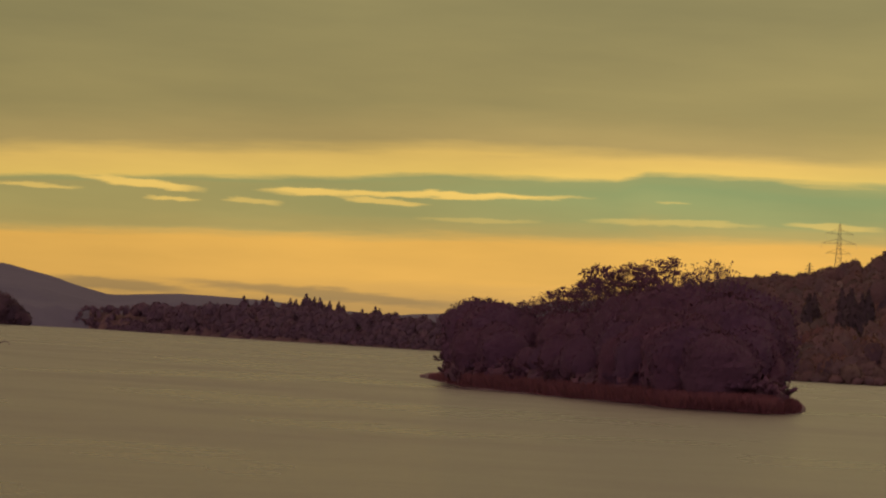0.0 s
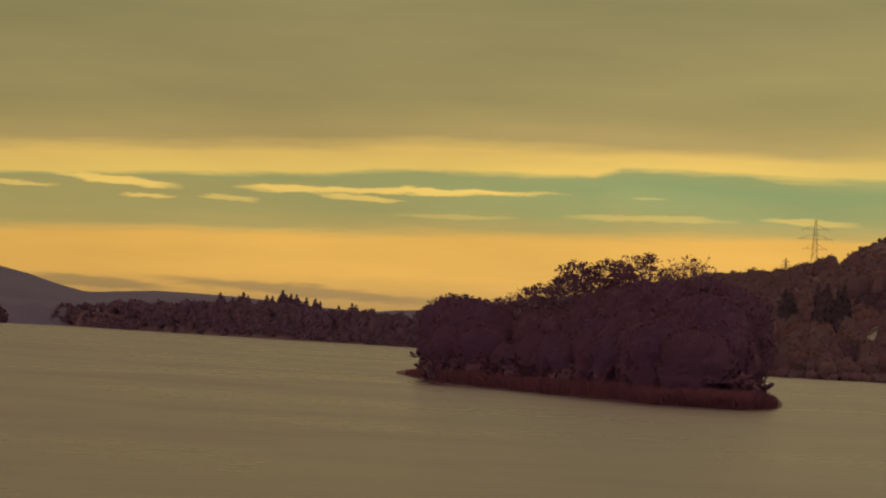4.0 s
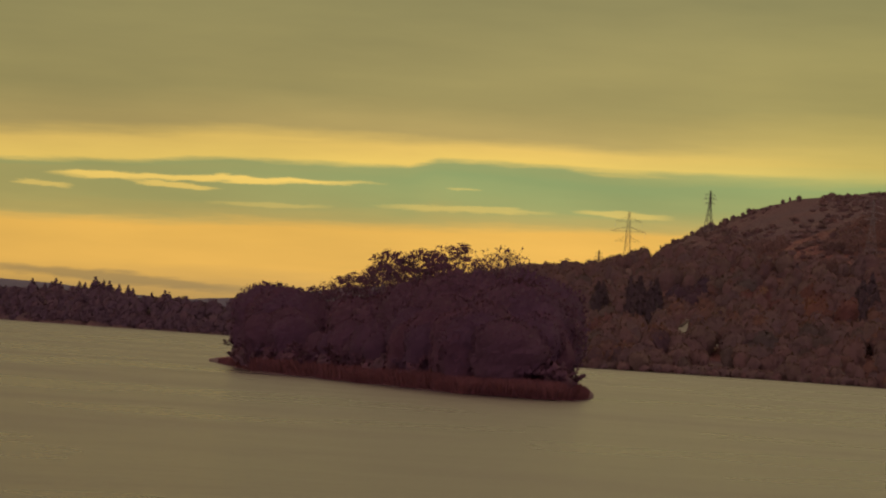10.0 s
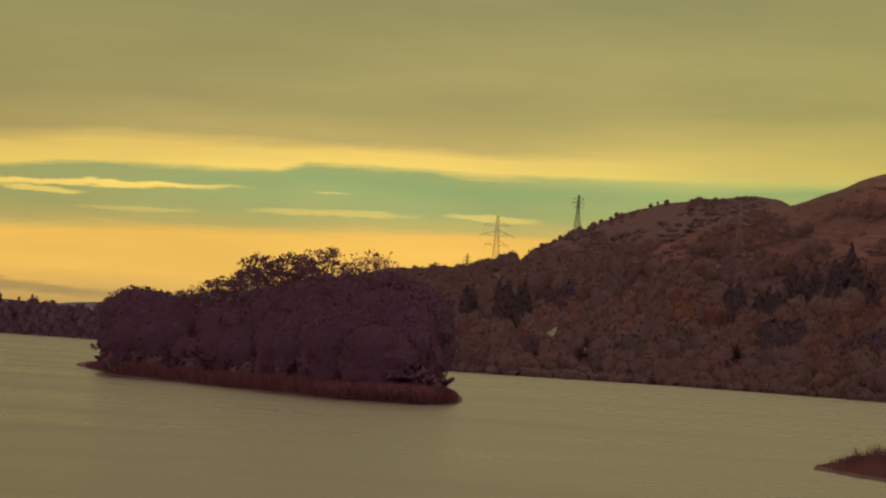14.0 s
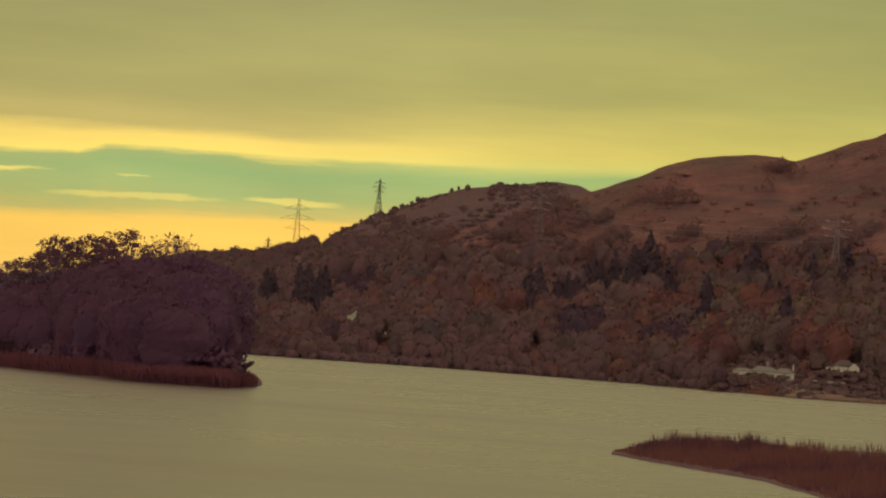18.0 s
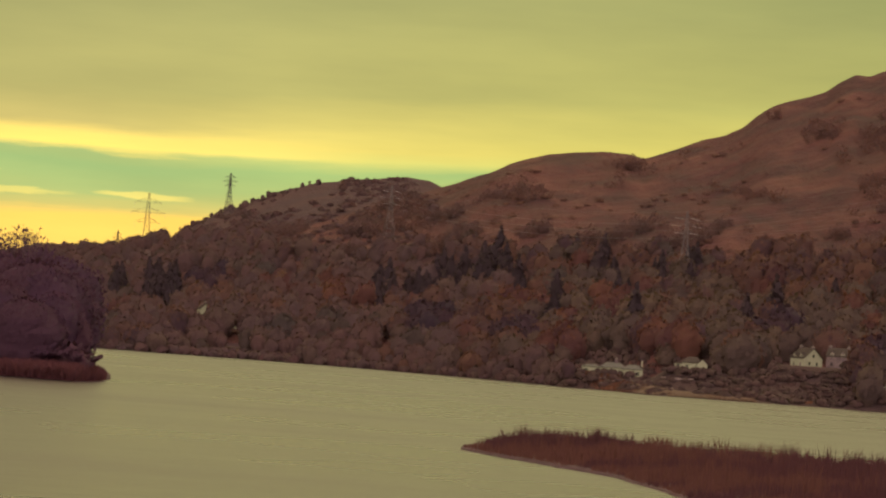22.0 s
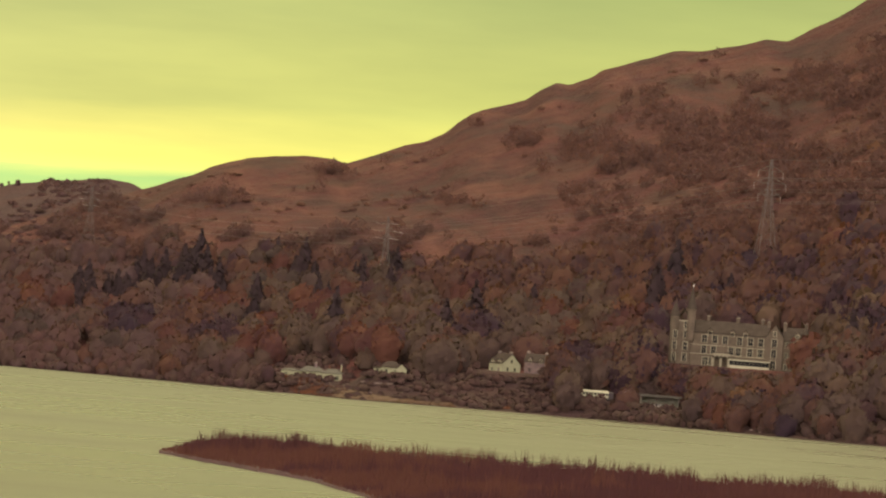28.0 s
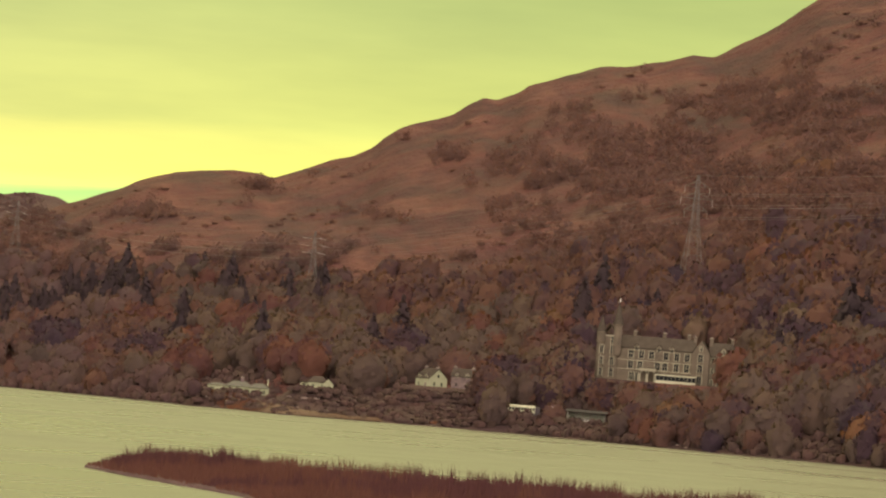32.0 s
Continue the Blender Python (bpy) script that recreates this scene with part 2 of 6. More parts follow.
MUD = rough_stuff("mud", (0.05, 0.029, 0.029), (0.085, 0.047, 0.042), 0.05, 0.8, 0.8)
STONES = rough_stuff("shore_stones", (0.1, 0.075, 0.06), (0.28, 0.22, 0.17), 0.25, 1.5, 0.9, 0.7, 0.3)


def ground_material():
    """Bracken and heath on the hill: rust, ochre and olive patches with painted relief."""
    m, n, bsdf = material("bracken_heath", 0.9, 0.1)
    p = n.add("ShaderNodeNewGeometry").outputs["Position"]
    big, mid, small = n.noise(p, 0.0055, 5.0, 0.6), n.noise(p, 0.03, 5.0, 0.6), n.noise(p, 0.25, 4.0, 0.6)
    c = n.ramp(big, [(0.36, (0.0495, 0.0242, 0.0198, 1)), (0.45, (0.0630, 0.0268, 0.0233, 1)), (0.54, (0.0810, 0.0320, 0.0243, 1)), (0.64, (0.0648, 0.0372, 0.0253, 1))])
    c = n.mix(n.span(mid, 0.45, 0.62, 0.0, 0.6), c, (0.0945, 0.0441, 0.0321, 1))
    c = n.mix(n.span(mid, 0.47, 0.36, 0.0, 0.7), c, (0.0540, 0.0285, 0.0223, 1))
    c = n.mix(n.span(small, 0.5, 0.66, 0.0, 0.5), c, (0.0495, 0.0276, 0.0215, 1))
    # shade and light of gullies and sheep tracks, painted aslant down the hill
    turn = n.add("ShaderNodeMapping")
    turn.inputs["Rotation"].default_value, turn.inputs["Scale"].default_value = (0, 0, 0.7), (0.03, 0.007, 0.012)
    n.link(p, turn.inputs[0])
    gully_tone = n.noise(turn.outputs[0], 1.0, 6.0, 0.62)
    c = n.mix(n.span(gully_tone, 0.48, 0.36, 0.0, 0.75), c, (0.0450, 0.0276, 0.0223, 1))
    c = n.mix(n.span(gully_tone, 0.55, 0.68, 0.0, 0.75), c, (0.1170, 0.0536, 0.0369, 1))
    n.link(c, bsdf.inputs["Base Color"])
    bump(n, bsdf, n.math("ADD", mid, n.math("MULTIPLY", small, 0.3)), 1.0, 12.0)
    return m


def water_material():
    m, n, bsdf = material("loch_water", 0.16, 0.5)
    bsdf.inputs["Base Color"].default_value = (0.045, 0.037, 0.026, 1)
    bsdf.inputs["IOR"].default_value = 1.333
    p = n.add("ShaderNodeNewGeometry").outputs["Position"]
    swell, ripple, gust = n.noise(p, 0.22, 4.0, 0.6), n.noise(p, 1.1, 4.0, 0.6), n.noise(p, 0.012, 3.0)
    n.link(n.span(gust, 0.35, 0.65, 0.25, 0.34), bsdf.inputs["Roughness"])
    bump(n, bsdf, n.math("ADD", swell, n.math("MULTIPLY", ripple, 0.35)), 0.24, 0.8)
    return m


# distance haze over the far hills is put into this purple-grey colour
HAZE_MOOR = rough_stuff("far_haze_moor", (0.049, 0.046, 0.055), (0.063, 0.058, 0.066), 0.004, 0.03, 0.95, 0.5, 6.0, 0.1)
SHORE_GRASS = rough_stuff("rough_grass", (0.036, 0.023, 0.020), (0.062, 0.038, 0.028), 0.05, 0.6, 0.95, 0.8, 0.8, 0.1)
# hill ground with shade put into its colour, for the back hill and headland
SHADED_GROUND = rough_stuff("shaded_hill_ground", (0.043, 0.027, 0.027), (0.072, 0.039, 0.031), 0.012, 0.09, 0.95, 0.8, 8.0, 0.1)
GROUND, WATER = ground_material(), water_material()


# ---- mesh helpers ----


def mesh_np(name, verts, faces, mat, tint=None, smooth=False, normals=None):
    """A mesh from arrays; faces all have the same number of corners."""
    me = bpy.data.meshes.new(name)
    verts, faces = np.asarray(verts, np.float32), np.asarray(faces, np.int32)
    k = faces.shape[1]
    me.vertices.add(len(verts))
    me.vertices.foreach_set("co", verts.ravel())
    me.loops.add(faces.size)
    me.loops.foreach_set("vertex_index", faces.ravel())
    me.polygons.add(len(faces))
    me.polygons.foreach_set("loop_start", np.arange(0, faces.size, k, dtype=np.int32))
    if smooth:
        me.polygons.foreach_set("use_smooth", np.ones(len(faces), bool))
    if tint is not None:
        at = me.attributes.new("tint", "FLOAT", "POINT")
        at.data.foreach_set("value", np.asarray(tint, np.float32))
    me.update(calc_edges=True)
    me.materials.append(mat)
    if normals is not None:
        me.polygons.foreach_set("use_smooth", np.ones(len(faces), bool))
        me.normals_split_custom_set_from_vertices(np.asarray(normals, np.float32))
    return me


def polar(az, r, z=0.0):
    a = np.radians(az)
    return np.stack(np.broadcast_arrays(r * np.sin(a), r * np.cos(a), z), -1)


def lattice(x, y, seed):
    """Smooth value noise, 0 to 1."""
    xi, yi = np.floor(x).astype(np.int64), np.floor(y).astype(np.int64)
    fx, fy = x - xi, y - yi
    fx, fy = fx * fx * (3 - 2 * fx), fy * fy * (3 - 2 * fy)

    def h(i, j):
        v = np.sin(i * 127.1 + j * 311.7 + seed * 74.7) * 43758.5453
        return v - np.floor(v)

    return (h(xi, yi) * (1 - fx) + h(xi + 1, yi) * fx) * (1 - fy) + (h(xi, yi + 1) * (1 - fx) + h(xi + 1, yi + 1) * fx) * fy


def fbm(x, y, size, seed, octaves=4):
    v, amp, tot = 0.0, 1.0, 0.0
    for o in range(octaves):
        v = v + amp * lattice(x / size * 2 ** o + 17 * o, y / size * 2 ** o, seed + o)
        tot += amp
        amp *= 0.5
    return v / tot - 0.5


# ---- the land: a loch with hills round it, seen from a bank ----
def curve(az, pairs):
    a, v = zip(*pairs)
    return np.interp(az, a, v)


SHORE = [(-180, 36), (-90, 90), (-40, 1500), (-14, 3500), (-7.3, 3500), (-6, 3600), (-3.7, 3200), (0, 2850), (3, 2200), (5, 1700), (6.4, 1570), (10, 1560),
         (13, 1430), (16, 1240), (20, 1265), (24, 1140), (27, 1085), (31, 1000), (60, 500), (90, 90), (180, 36)]
BACK_HILL = [(-180, 3), (-14, 1.2), (-7.7, 0.88), (-6.8, 0.7), (-5.8, 0.42), (-4.6, 0.53), (-3.4, 0.5), (-1, 0.36), (0.2, 0.46), (3, 0.9), (5.1, 1.36), (6.5, 1.42), (7.3, 1.6),
             (7.8, 1.97), (8.4, 2.27), (9.3, 2.64), (9.8, 2.81), (10.3, 2.91), (11.4, 3.03), (11.8, 2.98), (12.1, 2.85), (14, 2.4), (20, 1.5), (180, 3)]
FRONT_HILL = [(-180, 2), (5, 0.2), (7, 0.95), (9, 1.75), (11, 2.55), (12.05, 2.9), (12.6, 3.12), (13.2, 3.42), (13.85, 3.62), (14.8, 3.74), (15.3, 3.76), (15.6, 3.7), (16.1, 3.86), (16.6, 4.06), (17, 4.18), (17.3, 4.33), (17.5, 4.5),
              (17.75, 4.65), (18.65, 4.99), (18.9, 5.18), (19.15, 5.3), (19.4, 5.31), (19.75, 5.48), (19.95, 5.66), (20.8, 5.94), (21.2, 6.11), (22.1, 6.22), (22.8, 6.42), (23.2, 6.42), (23.8, 6.72), (24.3, 7.04), (25, 7.6), (28, 8.8), (32, 9), (60, 5), (90, 4), (180, 2)]
HEADLAND = [(-180, -5), (-6.6, -3), (-6.15, -0.2), (-5, -0.05), (-4.2, 0.1), (-3.5, 0.22), (-2.3, 0.36), (-1.8, 0.32), (-1.5, 0.18), (-0.8, 0.2), (-0.2, 0.12), (0.5, 0.08), (2, 0.05), (4, -3), (180, -5)]


# levelled ground for the buildings: azimuth, half width, distance, half depth, height
TERRACES = [(22.7, 1.25, 1332, 26, 24.8), (18.85, 0.55, 1347, 22, 15.8), (15.3, 0.6, 1338, 16, 6.4), (16.65, 0.35, 1314, 14, 10.6), (20.95, 1.0, 1287, 12, 6.2)]


def slope(az, r, crest, top, shore):
    """Height of a hill that climbs from the shore to a crest seen at the given elevation."""
    zc = EYE + crest * np.tan(np.radians(top))
    u = (r - shore) / np.maximum(crest - shore, 50)
    c = np.clip(u, 0, 1)
    up_ = zc * (0.72 * c + 0.28 * c ** 2.2)
    return np.where(u <= 0, -9.0, np.where(u <= 1, up_, zc * np.clip(1 - 0.35 * (u - 1), 0.3, 1))), c


def land(az, r, which=False):
    p = polar(az, r)
    x, y = p[..., 0], p[..., 1]
    wander = 0.12 * fbm(x, y, 160, 43, 3) * np.clip((r - 1300) / 700, 0, 1)
    shore = curve(az, SHORE) + 26 * fbm(x, y, 140, 3, 3) * np.clip((r - 60) / 400, 0, 1)
    seen = np.clip((np.abs(az) - 40) / 50, 0, 1)
    za, ca = slope(az, r, curve(az, [(-180, 2500), (-14, 4700), (0, 4700), (7, 3300), (14, 3100), (60, 2500), (180, 2500)]), curve(az + wander, BACK_HILL) + 0.02, shore)
    zb, cb = slope(az, r, curve(az, [(-180, 1500), (5, 2300), (12, 2600), (24, 2450), (32, 2300), (180, 1500)]), curve(az + wander, FRONT_HILL) + 0.03, shore)
    zp, cp = slope(az, r, shore + 260, curve(az, HEADLAND), shore)
    rough = 22 * fbm(x, y, 190, 11, 5) + 16 * (0.3 - np.abs(fbm(x + 0.5 * y, y, 110, 23, 4)) * 2)
    zb = zb + np.where(zb > 0, rough * np.sin(np.pi * np.clip(cb, 0, 1) ** 0.9) ** 0.7 + 9.0 * fbm(x, y, 60, 31, 4) * cb, 0)
    za = za + np.where(za > 0, rough * 0.8 * np.sin(np.pi * np.clip(ca, 0, 1)) ** 0.7 + 7.0 * fbm(x, y, 80, 37, 4) * ca, 0)
    if which:
        return za > zb
    z = np.maximum(np.maximum(za, zb), zp)
    bed = -5.0 * np.clip((shore - r) / 40, 0, 1) - 0.3
    z = np.where(r < shore, bed, np.maximum(z, 0.25 + np.clip((r - shore) / 40, 0, 1)))
    for a0, da, r0, dr, zt in TERRACES:
        w = np.clip(2.0 - np.maximum(np.abs(az - a0) / da, np.abs(r - r0) / dr), 0, 1)
        w = w * w * (3 - 2 * w)
        z = z + (zt - z) * w
    bank = 8.4 - 12 * np.clip((r - 13) / 26, 0, 1)
    return np.maximum(z, bank)


AZ = np.concatenate([np.arange(-180, -12, 3.0), np.arange(-12, 5, 0.14), np.arange(5, 29, 0.07), np.arange(29, 178, 3.0), [180.0]])
R = np.concatenate([[0.001, 6, 12, 16, 22, 30, 40, 80, 200, 500, 800], np.arange(1000, 1700, 10.0), np.arange(1700, 2800, 18.0), np.arange(2800, 4900, 40.0)])
GA, GR = np.meshgrid(AZ, R, indexing="ij")
GZ = land(GA, GR)
nr = len(R)
ii, jj = np.meshgrid(np.arange(len(AZ) - 1), np.arange(nr - 1), indexing="ij")
q = (ii * nr + jj).ravel()
ground = new("ground", mesh_np("ground", polar(GA, GR, GZ).reshape(-1, 3), np.stack([q, q + 1, q + nr + 1, q + nr], 1), GROUND, smooth=True))
ground.data.materials.append(HAZE_MOOR)
fa, fr = 0.5 * (GA[:-1, :-1] + GA[1:, 1:]), 0.5 * (GR[:-1, :-1] + GR[1:, 1:])
ground.data.materials.append(SHADED_GROUND)
ground.data.materials.append(SHORE_GRASS)
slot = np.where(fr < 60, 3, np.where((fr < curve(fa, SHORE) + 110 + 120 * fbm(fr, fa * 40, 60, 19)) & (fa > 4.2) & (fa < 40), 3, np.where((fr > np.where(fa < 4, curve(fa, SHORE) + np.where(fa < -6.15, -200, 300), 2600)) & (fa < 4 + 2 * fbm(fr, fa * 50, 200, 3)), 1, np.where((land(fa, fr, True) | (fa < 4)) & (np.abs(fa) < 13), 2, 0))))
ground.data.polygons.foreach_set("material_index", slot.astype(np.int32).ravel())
tagged(ground, "bracken-brown hills and shores all round the loch", "hillside", kind="structure")


def facing(az, el):
    """The place where the open ground first reaches the elevation el, looking along az from the bank."""
    r = np.arange(1000, 4800, 4.0)
    z = land(np.full_like(r, az), r)
    ok = np.nonzero((np.degrees(np.arctan2(z - EYE, r)) >= el) & (z > 0))[0]
    k = ok[0] if len(ok) else len(r) - 1
    return Vector(polar(az, r[k], z[k]))


def on_ground(az, r):
    return Vector(polar(az, r, float(land(np.array([az]), np.array([float(r)]))[0])))


ring = [-180 + 3 * k for k in range(120)]
wr = np.array([0.2, 30, 100, 300, 600, 1000, 1600, 2400, 3400, 4850])
wa, wrr = np.meshgrid(np.array(ring), wr, indexing="ij")
k = len(wr)
ii, jj = np.meshgrid(np.arange(120), np.arange(k - 1), indexing="ij")
q, q2 = (ii * k + jj).ravel(), (((ii + 1) % 120) * k + jj).ravel()
water = new("water", mesh_np("water", polar(wa, wrr, 0.0).reshape(-1, 3), np.stack([q, q + 1, q2 + 1, q2], 1), WATER))
tagged(water, "grey-brown rippled loch water under an evening sky", "water", kind="structure")

# the wooded island: a long low bank that runs away from the viewer
ISLE_FRONT = [(-0.26, 845), (0.5, 700), (2.3, 642), (4.3, 586), (5.9, 582), (6.4, 610), (6.53, 648)]
ISLE_BACK = [(-0.26, 850), (0.5, 805), (2.3, 800), (4.3, 770), (5.9, 700), (6.4, 668), (6.53, 654)]


def isle(az, v):
    """A place on the island; v runs from its near edge, 0, to its far edge, 1."""
    f, b = curve(az, ISLE_FRONT), curve(az, ISLE_BACK)
    r = f + (b - f) * v
    p = polar(az, r)
    wide = np.clip((b - f) / 60, 0, 1)
    z = (2.3 * np.sin(np.pi * np.clip(v, 0, 1)) ** 0.5 + 0.6 * fbm(p[..., 0], p[..., 1], 9, 5, 3)) * (0.25 + 0.75 * wide)
    return polar(az, r + 3.5 * fbm(p[..., 0], p[..., 1], 14, 9, 2), np.where((v <= 0) | (v >= 1), -0.8, z))


ia, iv = np.meshgrid(np.linspace(-0.26, 6.53, 170), np.array([-0.02, 0.0, 0.01, 0.03, 0.06, 0.1, 0.2, 0.35, 0.5, 0.65, 0.8, 0.9, 0.97, 1.0]), indexing="ij")
ip = isle(ia, iv)
k = iv.shape[1]
ii, jj = np.meshgrid(np.arange(169), np.arange(k - 1), indexing="ij")
q = (ii * k + jj).ravel()
island = new("island_ground", mesh_np("island_ground", ip.reshape(-1, 3), np.stack([q, q + 1, q + k + 1, q + k], 1), MUD, smooth=True))
tagged(island, "low muddy bank of a wooded island in the loch", "island", kind="structure")

# the reed spit: a flat tongue of silt
SPIT_FRONT = [(12.77, 344), (13.4, 330), (14.2, 314), (15.5, 293), (16.35, 268), (17.5, 235), (20, 200), (30, 170)]
SPIT_BACK = [(12.77, 346), (13.1, 362), (13.8, 385), (15, 392), (17, 386), (19, 384), (21, 380), (24, 385), (30, 400)]


def spit(az, v):
    f, b = curve(az, SPIT_FRONT), curve(az, SPIT_BACK)
    p = polar(az, f + (b - f) * v)
    r = f + (b - f) * v + 3.0 * fbm(p[..., 0], p[..., 1], 6, 13, 2) * np.clip((b - f) / 20, 0, 1)
    return polar(az, r, np.where((v <= 0) | (v >= 1), -0.6, 0.22 + 0.5 * fbm(p[..., 0], p[..., 1], 8, 15, 2)))


sa, sv = np.meshgrid(np.linspace(12.77, 30, 160), np.array([0, 0.01, 0.03, 0.1, 0.25, 0.5, 0.75, 0.95, 1.0]), indexing="ij")
k = sv.shape[1]
ii, jj = np.meshgrid(np.arange(159), np.arange(k - 1), indexing="ij")
q = (ii * k + jj).ravel()
bank = new("reed_bank", mesh_np("reed_bank", spit(sa, sv).reshape(-1, 3), np.stack([q, q + 1, q + k + 1, q + k], 1), MUD, smooth=True))
tagged(bank, "flat silt spit reaching into the loch", "spit", kind="structure")


# ---- plants ----
def cards(centres, normals, sizes, rng, shade=None):
    """Small bent leaf sprays, four corners each; the normal looks out of the crown."""
    n = len(centres)
    out_ = normals / np.maximum(np.linalg.norm(normals, axis=1, keepdims=True), 1e-6)
    nrm = out_ + 0.45 * rng.normal(size=(n, 3))
    nrm /= np.maximum(np.linalg.norm(nrm, axis=1, keepdims=True), 1e-6)
    nrm = np.where((nrm * out_).sum(1, keepdims=True) < 0.15, out_, nrm)
    ref = rng.normal(size=(n, 3))
    a = np.cross(nrm, ref)
    a /= np.maximum(np.linalg.norm(a, axis=1, keepdims=True), 1e-6)
    b = np.cross(nrm, a)
    out = np.empty((n, 4, 3))
    for k, (s, t) in enumerate(((-1, -0.6), (0.7, -1), (1, 0.7), (-0.7, 1))):
        w = sizes[:, None] * (0.6 + 0.7 * rng.random((n, 1)))
        out[:, k] = centres + a * s * w * 0.5 + b * t * w * 0.5 + nrm * (rng.random((n, 1)) - 0.5) * w * 0.4
    return out.reshape(-1, 3), np.arange(4 * n).reshape(n, 4), np.repeat(0.75 * out_ + 0.25 * nrm if shade is None else shade, 4, axis=0)


def merged(sets):
    vs, fs, ns, o = [], [], [], 0
    for v, f, n in sets:
        vs.append(v)
        fs.append(f + o)
        ns.append(n)
        o += len(v)
    return np.concatenate(vs), np.concatenate(fs), np.concatenate(ns)


def dome_crown(rng, lobes, sprays, size, mesh=(10, 7), belly=0.4, swell=0.3, skirt=0.8, rag=0.16, stir=0.2, closed=True):
    """A crown one metre high and one wide that is closed to the ground: a dome swollen by lobes under a thin shell of leaf sprays."""
    hub_a, hub_t, amp = rng.random(lobes) * 6.2832, 0.15 + 0.85 * rng.random(lobes), swell * (0.35 + 0.65 * rng.random(lobes))

    def at(a, t, out):
        da = np.abs((a[:, None] - hub_a + np.pi) % 6.2832 - np.pi) * (0.35 + 0.65 * np.sqrt(np.clip(1 - t[:, None], 0, 1)))
        k = np.clip(1 - np.sqrt((da / 0.95) ** 2 + ((t[:, None] - hub_t) / 0.3) ** 2), 0, 1)
        bulge = 0.86 + (k * (2 - k) * amp).max(axis=1)
        wide = np.where(t < belly, skirt + (1 - skirt) * t / belly, np.sqrt(np.clip(1 - ((t - belly) / (1 - belly)) ** 2, 0, 1))) * 0.5
        rad = wide * bulge * out
        return np.stack([rad * np.cos(a), rad * np.sin(a), t * (0.9 + 0.35 * (bulge - 0.86)) * (0.4 + 0.6 * out)], 1)

    def lean(a, t):
        side = 0.6 * np.sqrt(np.clip(1 - t, 0, 1)) + 0.1
        return np.stack([side * np.cos(a), side * np.sin(a), 0.5 + 0.6 * t], 1)

    nu, nv = mesh
    u, v = np.meshgrid(np.arange(nu) / nu * 6.2832, np.linspace(-0.03, 0.99, nv), indexing="ij")
    u, v = (u + 0.9 / nu * rng.normal(size=u.shape)).ravel(), v.ravel()
    i, j = np.meshgrid(np.arange(nu), np.arange(nv - 1), indexing="ij")
    i, j = i.ravel(), j.ravel()
    i2 = (i + 1) % nu
    body = (at(u, v, 0.86 + 0.12 * rng.random(len(u))), np.stack([i * nv + j, i2 * nv + j, i2 * nv + j + 1, i * nv + j + 1], 1), lean(u, v) + 0.12 * rng.normal(size=(len(u), 3)))
    a, t = rng.random(sprays) * 6.2832, rng.random(sprays) ** 0.75
    pos = at(a, t, 0.9 + rag * rng.random(sprays) if closed else 0.25 + 0.85 * np.sqrt(rng.random(sprays)))
    if not closed:
        b = rng.random(sprays) * 6.2832
        return cards(pos, np.stack([np.cos(b), np.sin(b), 0.25 + 0 * b], 1), size * (0.5 + 1.0 * rng.random(sprays)), rng)
    way = np.stack([np.cos(a), np.sin(a), 0.1 + 0 * a], 1)
    return merged([body, cards(pos, way, size * (0.5 + 1.0 * rng.random(sprays)), rng, lean(a, t) + stir * rng.normal(size=(sprays, 3)))])


def spruce_crown(rng, height, width, tiers, per_tier):
    cs, ns, ss = [], [], []
    for k in range(tiers):
        t = (k + 0.5) / tiers
        m = max(4, int(per_tier * (1.05 - t)))
        a = rng.random(m) * 6.283
        rad = width * 0.5 * (1.03 - t) ** 0.9 * (0.55 + 0.5 * rng.random(m))
        z = height * (0.08 + 0.9 * t) - rad * 0.25
        cs.append(np.stack([rad * np.cos(a), rad * np.sin(a), z], 1))
        ns.append(np.stack([np.cos(a) * 0.8, np.sin(a) * 0.8, np.full(m, 0.5)], 1))
        ss.append(width * (0.34 - 0.2 * t) * (0.8 + 0.5 * rng.random(m)))
    return cards(np.concatenate(cs), np.concatenate(ns), np.concatenate(ss), rng)


def tube(path, radii, sides=5):
    """Vertices and quads of a tapered tube."""
    path, v = np.asarray(path, float), []
    for i, p in enumerate(path):
        d = path[min(i + 1, len(path) - 1)] - path[max(i - 1, 0)]
        d = d / max(np.linalg.norm(d), 1e-6)
        a = np.cross(d, (0.3, 0.9, 0.1) if abs(d[1]) < 0.9 else (1, 0, 0))
        a /= np.linalg.norm(a)
        b = np.cross(d, a)
        for s in range(sides):
            w = 6.2832 * s / sides
            v.append(p + radii[i] * (a * math.cos(w) + b * math.sin(w)))
    f = [(i * sides + s, i * sides + (s + 1) % sides, (i + 1) * sides + (s + 1) % sides, (i + 1) * sides + s) for i in range(len(path) - 1) for s in range(sides)]
    return np.array(v), np.array(f)


def joined(pieces):
    vs, fs, o = [], [], 0
    for v, f in pieces:
        vs.append(v)
        fs.append(f + o)
        o += len(v)
    return np.concatenate(vs), np.concatenate(fs)


def part(name, data, parent, label=""):
    """One mesh as a part of a thing."""
    ob = new(name, data)
    ob.parent = parent
    return tagged(ob, label)


def put(ob, m):
    ob.matrix_basis = m
    return ob


